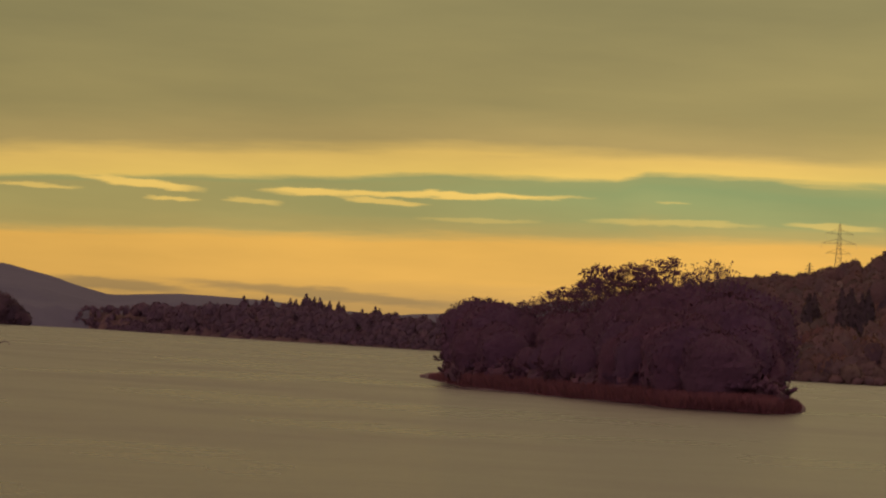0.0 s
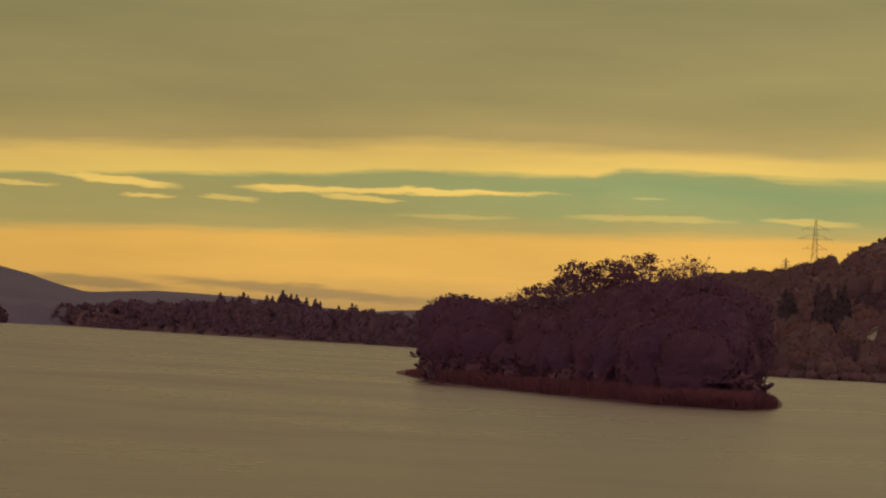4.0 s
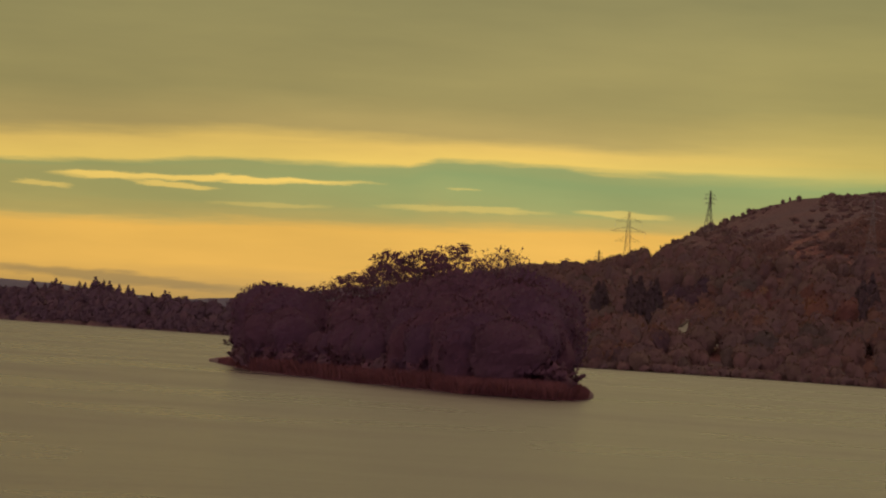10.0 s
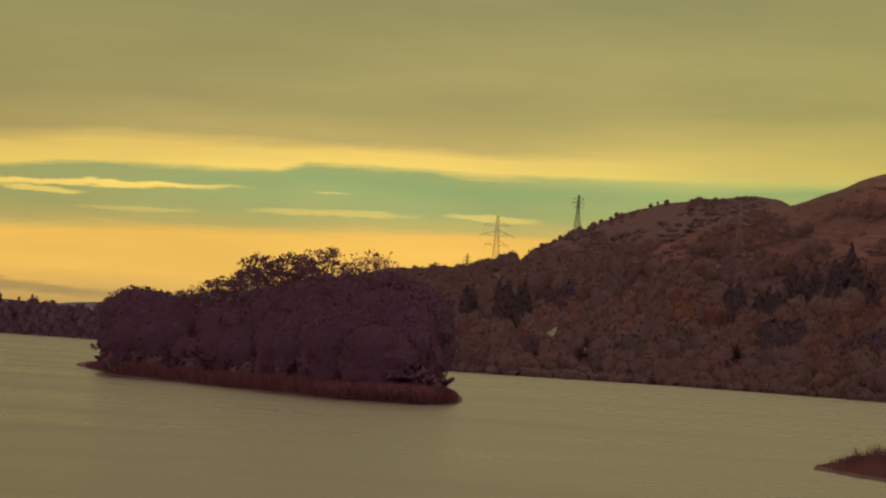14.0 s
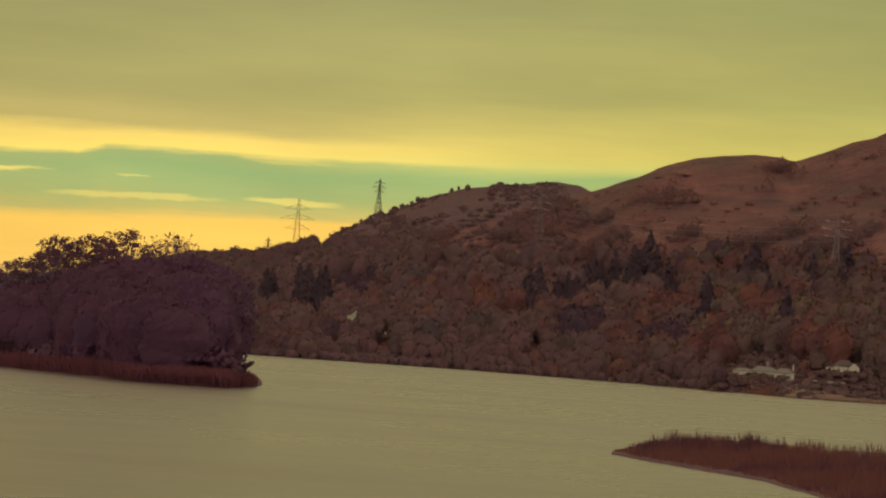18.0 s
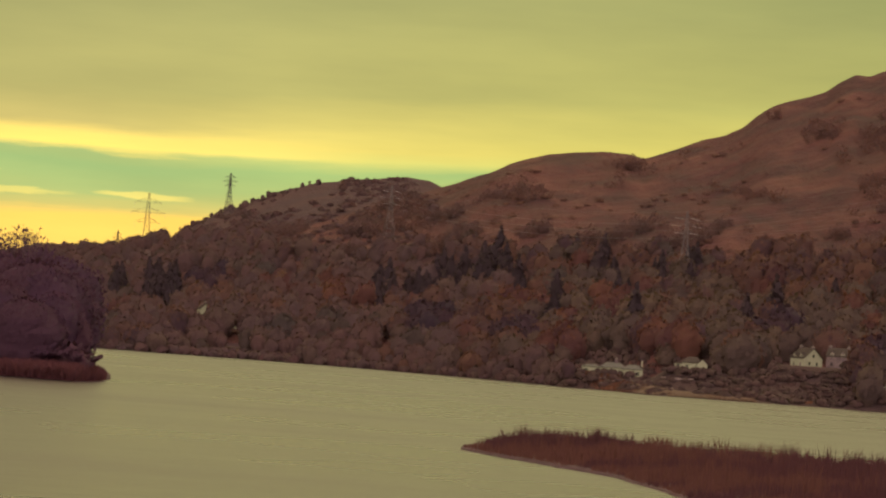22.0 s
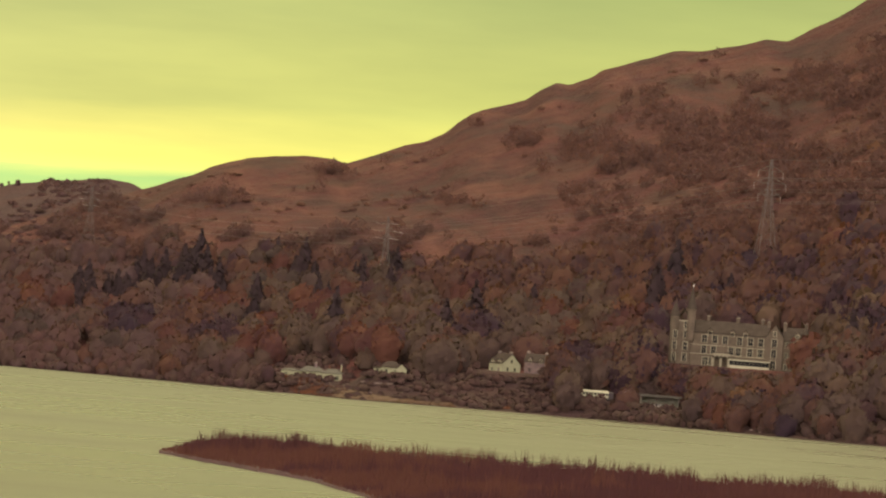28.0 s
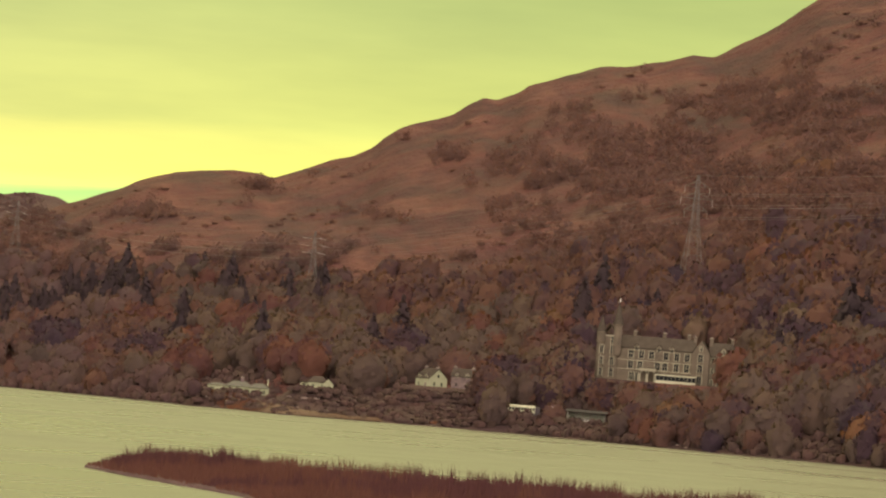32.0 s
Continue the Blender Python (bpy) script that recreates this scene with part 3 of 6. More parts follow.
# low templates for the woods on the hillside, about one metre high, scaled as they are set
def template(kind, seed):
    rng = np.random.default_rng(seed)
    if kind == "spruce":
        v, f = tube([(0, 0, 0.04), (0, 0, 0.12), (0, 0, 0.3), (0, 0, 0.5), (0, 0, 0.7), (0, 0, 0.88)], [0.1, 0.2, 0.17, 0.12, 0.07, 0.02], 9)
        v = v * (0.85 + 0.3 * rng.random((len(v), 1)) * np.array([1, 1, 0.3]))
        return merged([(v, f, v * np.array([3.0, 3.0, 0.0]) + np.array([0, 0, 0.3])), spruce_crown(rng, 1.0, 0.56, 17, 26)])
    if kind == "bush":
        return dome_crown(rng, 8, 44, 0.18, (8, 5), 0.25, 0.35, stir=0.15)
    if kind == "shrub":
        return dome_crown(rng, 7, 44, 0.18, (7, 5), 0.3, 0.35)
    if kind == "hill":
        return dome_crown(rng, 9, 70, 0.125, belly=0.5, swell=0.4, skirt=0.6, stir=0.3, closed=False)
    if kind == "far":
        return dome_crown(rng, 12, 105, 0.125, (10, 7), 0.42, 0.42, rag=0.2, stir=0.16)
    return dome_crown(rng, 18, 230, 0.095, (13, 9), 0.42, 0.45, rag=0.2, stir=0.16)


BROAD = [template("broad", 100 + k) for k in range(7)]
SPRUCE = [template("spruce", 200 + k) for k in range(4)]
BUSH = [template("bush", 300 + k) for k in range(5)]
SHRUB = [template("shrub", 330 + k) for k in range(6)]
HILLTREE = [template("hill", 370 + k) for k in range(6)]
FARTREE = [template("far", 350 + k) for k in range(5)]


def wood(name, label, spots, shapes, mat, rng, category="woodland"):
    """Many plants in one mesh: spots are rows of x, y, z, height, spread."""
    vs, fs, ts, ns, o = [], [], [], [], 0
    for x, y, z, h, w in spots:
        v, f, nn = shapes[rng.integers(len(shapes))]
        a = rng.random() * 6.283
        c, s = math.cos(a), math.sin(a)
        m = np.array([[c * w, -s * w, 0], [s * w, c * w, 0], [0, 0, h]])
        vs.append(v @ m.T + (x, y, z - 0.02 * h))
        fs.append(f + o)
        ts.append(np.full(len(v), rng.random()))
        ns.append(nn @ np.array([[c, -s, 0], [s, c, 0], [0, 0, 1]]).T)
        o += len(v)
    if vs:
        return tagged(new(name, mesh_np(name, np.concatenate(vs), np.concatenate(fs), mat, np.concatenate(ts), normals=np.concatenate(ns))), label, category, kind="stuff")


# where the woods end on the slope, as elevation seen from the bank
TREELINE = [(5, 1.4), (7, 1.65), (8.5, 1.75), (10, 1.55), (12, 1.7), (14, 1.8), (16, 1.85), (18, 2.0), (19.6, 2.05), (20.4, 2.2), (21.2, 2.55), (22.5, 2.9), (24, 3.2), (26, 3.6), (28.5, 3.8)]
FA = np.arange(5.0, 28.6, 0.1)
FR = np.arange(1050, 3600, 3.0)
FGA, FGR = np.meshgrid(FA, FR, indexing="ij")
FZ = land(FGA, FGR)
FEL = np.maximum.accumulate(np.where(FZ > 0.3, np.degrees(np.arctan2(FZ - EYE, FGR)), -5), axis=1)


def first_ground(az, el):
    i = min(int((az - 5.0) / 0.1), len(FA) - 1)
    j = min(int(np.searchsorted(FEL[i], el)), len(FR) - 1)
    return FR[j], FZ[i, j]


CLEARINGS = []


# growth is kept low in front of the buildings: azimuths, distance, elevation of the sill that it leaves free
KEPT_LOW = [(21.2, 23.85, 1322, 0.6), (18.2, 19.3, 1343, 0.2), (14.6, 16.0, 1332, -0.06), (16.3, 17.05, 1310, 0.09), (19.82, 20.75, 1284, -0.1), (20.9, 22.0, 1289, -0.08), (7.86, 8.24, 1815, 0.41), (8.42, 8.8, 1732, 0.12)]


def kept_low(az, r, z, h):
    for a0, a1, rb, el in KEPT_LOW:
        if a0 < az < a1 and r < rb:
            h = min(h, EYE + r * math.tan(radians(el)) - z)
    return h


def scatter(count, seed, inside, clear=True):
    rng = np.random.default_rng(seed)
    out = []
    for _ in range(count):
        az, t = 5.2 + 23.0 * rng.random(), rng.random()
        got = inside(az, t, rng)
        if got is None:
            continue
        el, h, w = got
        r, z = first_ground(az, el)
        if r > 3450 or clear and any(abs(az - c[0]) < c[1] and c[2] < el < c[3] for c in CLEARINGS):
            continue
        low = kept_low(az, r, z, h)
        if low < 0.8:
            continue
        x, y, _ = polar(az, r)
        out.append((x, y, z, low, w if low == h else min(w, 1.8 * low)))
    return out


# open places round the buildings: azimuth, half width, lowest and highest elevation
CLEARINGS.extend([(22.75, 1.4, 0.1, 1.15), (18.75, 0.8, -0.6, 0.3), (15.85, 1.3, -0.62, 0.16), (17.6, 0.9, -0.62, 0.0), (20.3, 0.4, -0.62, -0.12), (21.45, 0.5, -0.62, -0.12),
                  (8.05, 0.12, -0.1, 0.28), (8.62, 0.14, -0.2, 0.12), (25.5, 0.6, -0.6, -0.1)])


# ---- woods on the hillside ----
def patch(az, el, seed):
    return float(fbm(np.array([az * 10.0]), np.array([el * 26.0]), 9, seed, 3)[0])


# stretches of the slope by azimuth, elevation, half width, half height; they climb aslant to the north
CONIFERS = [(12.28, 1.25, 0.32, 0.3), (11.8, 0.9, 0.25, 0.22), (13.2, 1.4, 0.42, 0.3), (14.18, 0.95, 0.12, 0.22), (15.0, 1.4, 0.3, 0.14), (6.5, 0.45, 0.2, 0.2), (7.26, 0.5, 0.35, 0.28), (11.16, 0.7, 0.22, 0.4), (9.7, 1.25, 0.3, 0.12), (16.0, 1.5, 0.12, 0.08), (16.55, 1.6, 0.14, 0.1), (18.87, 1.98, 0.08, 0.06)]
CLUMPS = [(12.46, 2.02, 0.3, 0.15), (13.78, 2.2, 0.32, 0.12), (12.2, 2.35, 0.26, 0.06), (12.85, 2.74, 0.3, 0.05), (13.45, 2.88, 0.3, 0.05), (15.3, 2.26, 0.55, 0.1), (16.1, 2.05, 0.65, 0.18), (17.0, 2.48, 0.22, 0.08),
          (10.68, 2.0, 0.32, 0.12), (10.5, 1.5, 0.35, 0.15), (19.8, 3.02, 0.25, 0.06), (20.5, 2.5, 0.4, 0.12), (9.3, 1.85, 0.6, 0.14), (18.3, 2.15, 0.25, 0.1), (14.6, 2.05, 0.3, 0.1), (11.4, 2.55, 0.35, 0.1)]
BIRCHES = [(18.6, 4.25, 0.4, 0.22), (19.6, 3.5, 0.35, 0.22), (20.4, 4.0, 0.7, 0.32), (21.3, 4.3, 0.6, 0.38), (22.2, 4.1, 0.5, 0.32), (22.6, 4.85, 0.6, 0.32), (23.5, 5.55, 0.5, 0.22), (24.8, 5.4, 0.7, 0.28),
           (24.0, 3.65, 0.8, 0.35), (25.2, 3.9, 0.9, 0.35), (22.9, 3.45, 0.55, 0.28), (26.6, 4.4, 0.8, 0.4), (21.1, 5.32, 0.35, 0.05), (21.95, 6.02, 0.3, 0.03), (17.1, 3.85, 0.3, 0.03), (27.2, 5.6, 0.8, 0.5)]
OPENINGS = [(19.35, 2.42, 0.55, 0.16), (21.0, 3.25, 0.8, 0.13), (21.95, 3.7, 0.6, 0.1), (17.5, 2.3, 0.4, 0.18), (18.0, 2.85, 0.6, 0.2), (23.55, 4.75, 0.3, 0.25), (26.1, 5.05, 0.4, 0.18), (25.8, 6.5, 1.0, 0.5), (15.2, 2.75, 1.0, 0.2)]
RUSSET = [(14.5, 1.45, 0.25, 0.2), (13.45, 0.8, 0.22, 0.2), (15.1, 0.85, 0.3, 0.25), (9.3, 0.85, 0.2, 0.1), (19.75, 0.7, 0.2, 0.16), (24.05, 0.85, 0.22, 0.25), (10.3, 0.75, 0.25, 0.2), (12.9, 0.75, 0.2, 0.12), (21.0, 1.15, 0.4, 0.15), (6.6, 0.15, 0.2, 0.1), (26.0, 1.5, 0.5, 0.2)]
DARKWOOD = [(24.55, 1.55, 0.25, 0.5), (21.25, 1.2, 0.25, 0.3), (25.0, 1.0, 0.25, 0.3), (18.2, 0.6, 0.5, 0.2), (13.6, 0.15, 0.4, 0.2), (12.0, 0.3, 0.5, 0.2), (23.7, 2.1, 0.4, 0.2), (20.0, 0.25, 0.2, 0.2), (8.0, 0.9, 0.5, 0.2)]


def within(az, el, stretches):
    """How deep a place lies inside the stretches: 1 in the middle of one, 0 at its rim, below 0 outside."""
    a, e, da, de = np.array(stretches).T
    shear = np.where(e > 1.7, 0.38, 0.0)
    return float((1 - ((az - a) / da) ** 2 - ((el - e - shear * (az - a)) / de) ** 2).max())


def woods(az, t, rng):
    top = curve(az, TREELINE) + 0.5 * patch(az, 0.0, 21)
    low = -math.degrees(math.atan2(EYE, float(curve(az, SHORE)) + 5))
    el = low + (top - low) * t
    if rng.random() < 0.5 * t ** 4 or within(az, el, OPENINGS) > 0.2 * rng.random():
        return None
    h = (9.0 + 7.0 * rng.random() ** 1.3) * min(1.0, 0.6 + 3 * t)
    if az > 20.0:
        h *= 1.35 if az > 23.9 else 1.15
    return el, h, h * (0.72 + 0.3 * rng.random())


def hill_trees(az, t, rng):
    """Clumps and loose birchwood above the treeline."""
    top, crest = curve(az, TREELINE), max(curve(az, FRONT_HILL), curve(az, BACK_HILL))
    el = top - 0.15 + (crest - top) * t
    wide = min(max((az - 18.6) / 1.5, 0), 1) * min(max((crest - 0.45 - el) / 0.7, 0), 1)
    deep = max(within(az, el, CLUMPS), 0.75 * within(az, el, BIRCHES), 0.3 * wide - 0.2 * (1 - wide)) + 1.3 * patch(az, el, 23)
    if deep < 0.45 * rng.random() or within(az, el, OPENINGS) > 0.3 * rng.random():
        return None
    h = 4.0 + 6.0 * rng.random()
    return el, h, h * (0.8 + 0.35 * rng.random())


def heath(az, t, rng):
    """Low tussocks and thorn, in drifts that climb aslant across the hill."""
    top, crest = curve(az, TREELINE), max(curve(az, FRONT_HILL), curve(az, BACK_HILL))
    el = top + (crest - top) * t * 0.97
    along_, across = az + 0.4 * el, el - 0.4 * az
    if float(fbm(np.array([along_ * 5.0]), np.array([across * 34.0]), 9, 41, 3)[0]) < 0.05 - (0.14 if az < 11.8 else 0):
        return None
    h = (1.0 + 1.6 * rng.random()) * (1.5 if az < 11.8 else 1.0)
    return el, h, h * (2.0 + 1.5 * rng.random())


def flank_scrub(az, t, rng):
    """Close low scrub over the flank of the further hill."""
    if az > 12.0:
        return None
    top, crest = curve(az, TREELINE) - 0.2, curve(az, BACK_HILL) if az < 11.6 else 2.7
    el = top + (crest - top) * t * 0.99
    if patch(az, el, 29) < -0.02 or within(az, el, [(10.9, 2.05, 0.9, 0.14), (9.9, 1.75, 0.5, 0.08)]) > 0:
        return None
    h = 1.8 + 3.2 * rng.random() ** 1.5
    return el, h, h * (1.3 + 0.9 * rng.random())


def shore_scrub(az, t, rng):
    low = -math.degrees(math.atan2(EYE, float(curve(az, SHORE)) + 4))
    el = low + ((0.7 if 21.1 < az < 24.3 else 0.25) - low) * t ** 1.2
    if az < 13.5 or az > 26.5 or 14.7 < az < 17.0 and el < -0.1 - 0.1 * rng.random() and rng.random() < 0.5:
        return None
    h = 1.2 + 3.0 * rng.random() ** 1.6
    if az < 20.5 and el < -0.05:
        h *= 0.75
        return el, h, h * (1.5 + 0.9 * rng.random())
    return el, h, h * (1.1 + 0.6 * rng.random())


def crest_line(count, a0, a1, h0, h1, seed):
    """Trees that stand along the skyline of the back hill."""
    g = np.random.default_rng(seed)
    out = []
    for _ in range(count):
        az = a0 + (a1 - a0) * g.random()
        r = 3180.0 + 160 * g.random()
        h = h0 + (h1 - h0) * g.random() ** 1.5
        out.append((*on_ground(az, r), h, h * 1.05))
    return out


def water_edge(count, a0, a1, h0, h1, seed):
    g = np.random.default_rng(seed)
    out = []
    for _ in range(count):
        az = a0 + (a1 - a0) * g.random()
        h = h0 + (h1 - h0) * g.random()
        out.append((*on_ground(az, float(curve(az, SHORE)) - 8 + 22 * g.random()), h, h * 1.5))
    return [o for o in out if o[2] > 0]


rng = np.random.default_rng(5)
wood("crest_woodland", "small trees standing along the hill's skyline", crest_line(170, 5.0, 7.3, 9, 14, 95) + crest_line(40, 7.4, 9.9, 2.5, 6, 96), FARTREE, LEAF_DUSK, rng)
wood("edge_scrub", "dark scrub overhanging the loch's edge", water_edge(480, 5.5, 14.6, 2.0, 5.0, 97), BUSH, LEAF_DUSK, rng, "scrub")
trees = scatter(3100, 51, woods)
kinds = {"oak": [], "rust": [], "purple": [], "spruce": [], "dusk": [], "gold": [], "green": [], "shade": []}
LOOKS = {"oak": ("oak_tree", "olive and brown autumn oak on the wooded shore", LEAF_OAK, BROAD), "rust": ("beech_tree", "rust-red autumn beech on the wooded shore", LEAF_RUST, BROAD),
         "purple": ("birch_tree", "half-bare purple-brown birch on the wooded shore", LEAF_PURPLE, BROAD), "dusk": ("alder_tree", "brown alder in the shoreside wood with dusky haze put into its leaves", LEAF_DUSK, BROAD),
         "shade": ("holly_tree", "dark tree with shade put into its leaves in the shoreside wood", LEAF_SHADE, BROAD),
         "green": ("sessile_oak", "dull olive-green oak in the shoreside wood", LEAF_GREEN, BROAD),
         "gold": ("larch_tree", "golden autumn larch on the wooded shore", LEAF_GOLD, BROAD), "spruce": ("spruce_tree", "dark narrow spruce among autumn trees", LEAF_SPRUCE, SPRUCE)}
single = {}


def put_tree(p, h, w, turn):
    return pose(p[0], p[1], p[2], 0, 0, turn) @ Matrix.Diagonal((w, w, h, 1))


made = dict.fromkeys(kinds, 0)
for s in trees:
    az = math.degrees(math.atan2(s[0], s[1]))
    far_off = math.hypot(s[0], s[1])
    el = math.degrees(math.atan2(s[2] - EYE, far_off))
    g, d = patch(az, el, 61), patch(az, el, 71)
    kind = "rust" if g > 0.2 else "purple" if g < -0.1 else "oak"
    if az < 13.0 + 8 * d and rng.random() < 0.82:
        kind = "dusk"
    if az > 13 and kind == "purple" and rng.random() < min(0.75, 0.2 * (az - 13)):
        kind = "oak"
    if az > 13.5 and kind in ("oak", "purple") and el < 1.35 + 0.6 * d and rng.random() < (0.75 if az < 20.5 else 0.5):
        kind = "green"
    if az > 18 and kind == "purple":
        kind = "oak"
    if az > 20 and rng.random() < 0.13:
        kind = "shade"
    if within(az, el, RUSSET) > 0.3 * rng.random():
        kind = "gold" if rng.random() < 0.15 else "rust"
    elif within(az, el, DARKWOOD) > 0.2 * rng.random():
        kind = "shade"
    if within(az, el, CONIFERS) > 0.25 * rng.random() or az > 11 and 0.5 < el < 1.9 and rng.random() < 0.015:
        kind = "spruce"
        s = (*s[:3], s[3] * 1.55, s[3] * 1.45)
    name, label, leaf, shapes = LOOKS[kind]
    near = far_off < float(curve(az, SHORE)) + 190 or kind == "spruce"
    if near and made[kind] < 170:
        i = int(rng.integers(len(shapes)))
        if (kind, i) not in single:
            v, f, nn = shapes[i]
            single[kind, i] = (mesh_np(name + "_crown", v, f, leaf, normals=nn), mesh_np(name + "_trunk", *tube([(0, 0, -0.05), (0.01, 0, 0.25), (0, 0.01, 0.6)], [0.03, 0.022, 0.01], 6), BARK))
        root = tagged(new(name), label, "tree", "trees on the wooded shore")
        root.matrix_basis = put_tree(s, s[3], s[4], rng.random() * 360)
        part("crown", single[kind, i][0], root)
        part("trunk", single[kind, i][1], root)
        made[kind] += 1
    else:
        kinds[kind].append(s)
for az, top, h in ((7.2, 1.0, 22), (11.1, 1.48, 20), (11.35, 1.3, 17), (11.9, 1.45, 19), (12.3, 1.72, 20), (12.45, 1.6, 18), (12.8, 1.72, 19), (13.0, 1.7, 17), (13.18, 1.88, 20), (14.18, 1.28, 21), (14.05, 1.0, 15), (15.45, 1.6, 14),
                   (16.03, 1.85, 16), (16.52, 1.96, 18), (18.9, 2.28, 15), (12.1, 1.2, 16), (13.6, 1.45, 15), (24.4, 2.1, 20)):
    k = np.argmin([abs(top - math.degrees(math.atan2(z + h - EYE, r))) + (9 if z < 1 else 0) for r, z in zip(FR, FZ[min(int((az - 5.0) / 0.1), len(FA) - 1)])][:600])
    r = FR[k]
    i = int(rng.integers(len(SPRUCE)))
    if ("spruce", i) not in single:
        v, f, nn = SPRUCE[i]
        single["spruce", i] = (mesh_np("spruce_tree_crown", v, f, LEAF_SPRUCE, normals=nn), mesh_np("spruce_tree_trunk", *tube([(0, 0, -0.05), (0.01, 0, 0.25), (0, 0.01, 0.6)], [0.03, 0.022, 0.01], 6), BARK))
    root = tagged(new("spruce_tree"), "tall dark spruce standing above the autumn wood", "tree", "trees on the wooded shore")
    root.matrix_basis = put_tree(on_ground(az, r), h, h * 0.95, rng.random() * 360)
    part("crown", single["spruce", i][0], root)
    part("trunk", single["spruce", i][1], root)
# trees that stand out by their colour or place
ACCENTS = [(19.6, 0.78, 12, 12, "rust"), (19.75, 0.6, 10, 10, "rust"), (23.98, 1.3, 19, 16, "rust"), (24.15, 0.9, 15, 15, "rust"), (24.45, 2.05, 24, 14, "shade"), (24.72, 1.85, 22, 14, "shade"), (25.4, 1.45, 20, 21, "oak"), (25.75, 1.2, 18, 18, "oak"),
           (22.93, 0.3, 13, 12, "gold"), (22.45, 0.15, 11, 10, "oak"), (22.1, 0.22, 11, 10, "green"), (23.4, 0.25, 12, 11, "oak"), (23.8, 0.3, 13, 12, "green"), (24.2, 0.25, 11, 11, "oak"), (24.6, 0.4, 14, 14, "green"), (24.95, 0.25, 10, 10, "oak"), (26.3, 0.35, 13, 12, "gold"),
           (25.9, 0.35, 10, 11, "green"), (21.2, 0.42, 9, 10, "green"), (20.9, 0.4, 9, 10, "green"), (21.6, 0.45, 9, 10, "green"), (20.5, 0.5, 10, 10, "oak"), (21.95, 0.42, 8, 9, "oak"), (24.81, 4.77, 8, 8, "gold"), (25.25, 4.76, 9, 8, "gold"),
           (16.25, 0.5, 10, 10, "green"), (17.2, 0.75, 12, 12, "green"), (17.9, 0.8, 13, 12, "green")]
for az, top, h, w, kind in ACCENTS:
    row = FZ[min(int((az - 5.0) / 0.1), len(FA) - 1)][:600]
    k = int(np.argmin(np.abs(top - np.degrees(np.arctan2(row + h - EYE, FR[:600]))) + np.where(row < 0.5, 9, 0)))
    name, label, leaf, shapes = LOOKS[kind]
    i = int(rng.integers(len(shapes)))
    if (kind, i) not in single:
        v, f, nn = shapes[i]
        single[kind, i] = (mesh_np(name + "_crown", v, f, leaf, normals=nn), mesh_np(name + "_trunk", *tube([(0, 0, -0.05), (0.01, 0, 0.25), (0, 0.01, 0.6)], [0.03, 0.022, 0.01], 6), BARK))
    root = tagged(new(name), label, "tree", "trees on the wooded shore")
    root.matrix_basis = put_tree(on_ground(az, FR[k]), h, w, rng.random() * 360)
    part("crown", single[kind, i][0], root)
    part("trunk", single[kind, i][1], root)
wood("sessile_oak_woodland", "dull olive-green oakwood on the lower slope", kinds["green"], FARTREE, LEAF_GREEN, rng)
wood("oak_woodland", "mixed brown and olive autumn oakwood on the slope", kinds["oak"], FARTREE, LEAF_OAK, rng)
wood("beech_woodland", "rust-red autumn trees among the hillside wood", kinds["rust"], FARTREE, LEAF_RUST, rng)
wood("birch_woodland", "nearly bare purple-brown birches on the slope", kinds["purple"], FARTREE, LEAF_PURPLE, rng)
wood("hollow_woodland", "dark trees with shade put into their leaves", kinds["shade"], FARTREE, LEAF_SHADE, rng)
wood("alder_woodland", "brown alder wood on the lower slope with dusky haze put into its leaves", kinds["dusk"], FARTREE, LEAF_DUSK, rng)
wood("larch_woodland", "scattered golden larches on the slope", kinds["gold"], FARTREE, LEAF_GOLD, rng)
wood("spruce_woodland", "dark spruces standing among the autumn trees", kinds["spruce"], SPRUCE, LEAF_SPRUCE, rng)
upper = scatter(13000, 53, hill_trees)
thorns = scatter(1900, 55, heath)
flank = [s[0] < 0.205 * s[1] for s in thorns]
deep_ = [within(math.degrees(math.atan2(s[0], s[1])), math.degrees(math.atan2(s[2] - EYE, math.hypot(s[0], s[1]))), CLUMPS) > -0.2 for s in upper]
wood("hill_clumps", "dark small trees in clumps on the open hill", [s for s, b in zip(upper, deep_) if b], HILLTREE, LEAF_DUSK, rng)
wood("hill_birches", "small grey-brown birches spread over the steep hill", [s for s, b in zip(upper, deep_) if not b], HILLTREE, LEAF_HILL, rng)
wood("hill_scrub", "low brown tussocks and thorn on the heath", [s for s, c in zip(thorns, flank) if not c], SHRUB, LEAF_HEATH, rng, "scrub")
wood("dark_scrub", "dark low scrub on the flank of the further hill", [s for s, c in zip(thorns, flank) if c] + scatter(7500, 59, flank_scrub), SHRUB, LEAF_DUSK, rng, "scrub")
wood("shore_scrub", "low brown scrub and brambles along the shore", scatter(3000, 57, shore_scrub, False), BUSH, LEAF_SCRUB, rng, "scrub")


# the low headland across the loch with its conifers, and the darker point beside it
def along(count, a0, a1, off0, off1, h0, h1, seed, width=0.8):
    g = np.random.default_rng(seed)
    out = []
    for _ in range(count):
        az = a0 + (a1 - a0) * g.random()
        r = float(curve(az, SHORE)) + off0 + (off1 - off0) * g.random() ** 1.5
        p = on_ground(az, r)
        h = (h0 + (h1 - h0) * g.random()) * min(max((az + 6.6) / 1.6, 0.45), 1)
        out.append((*p, h, h * width))
    return out


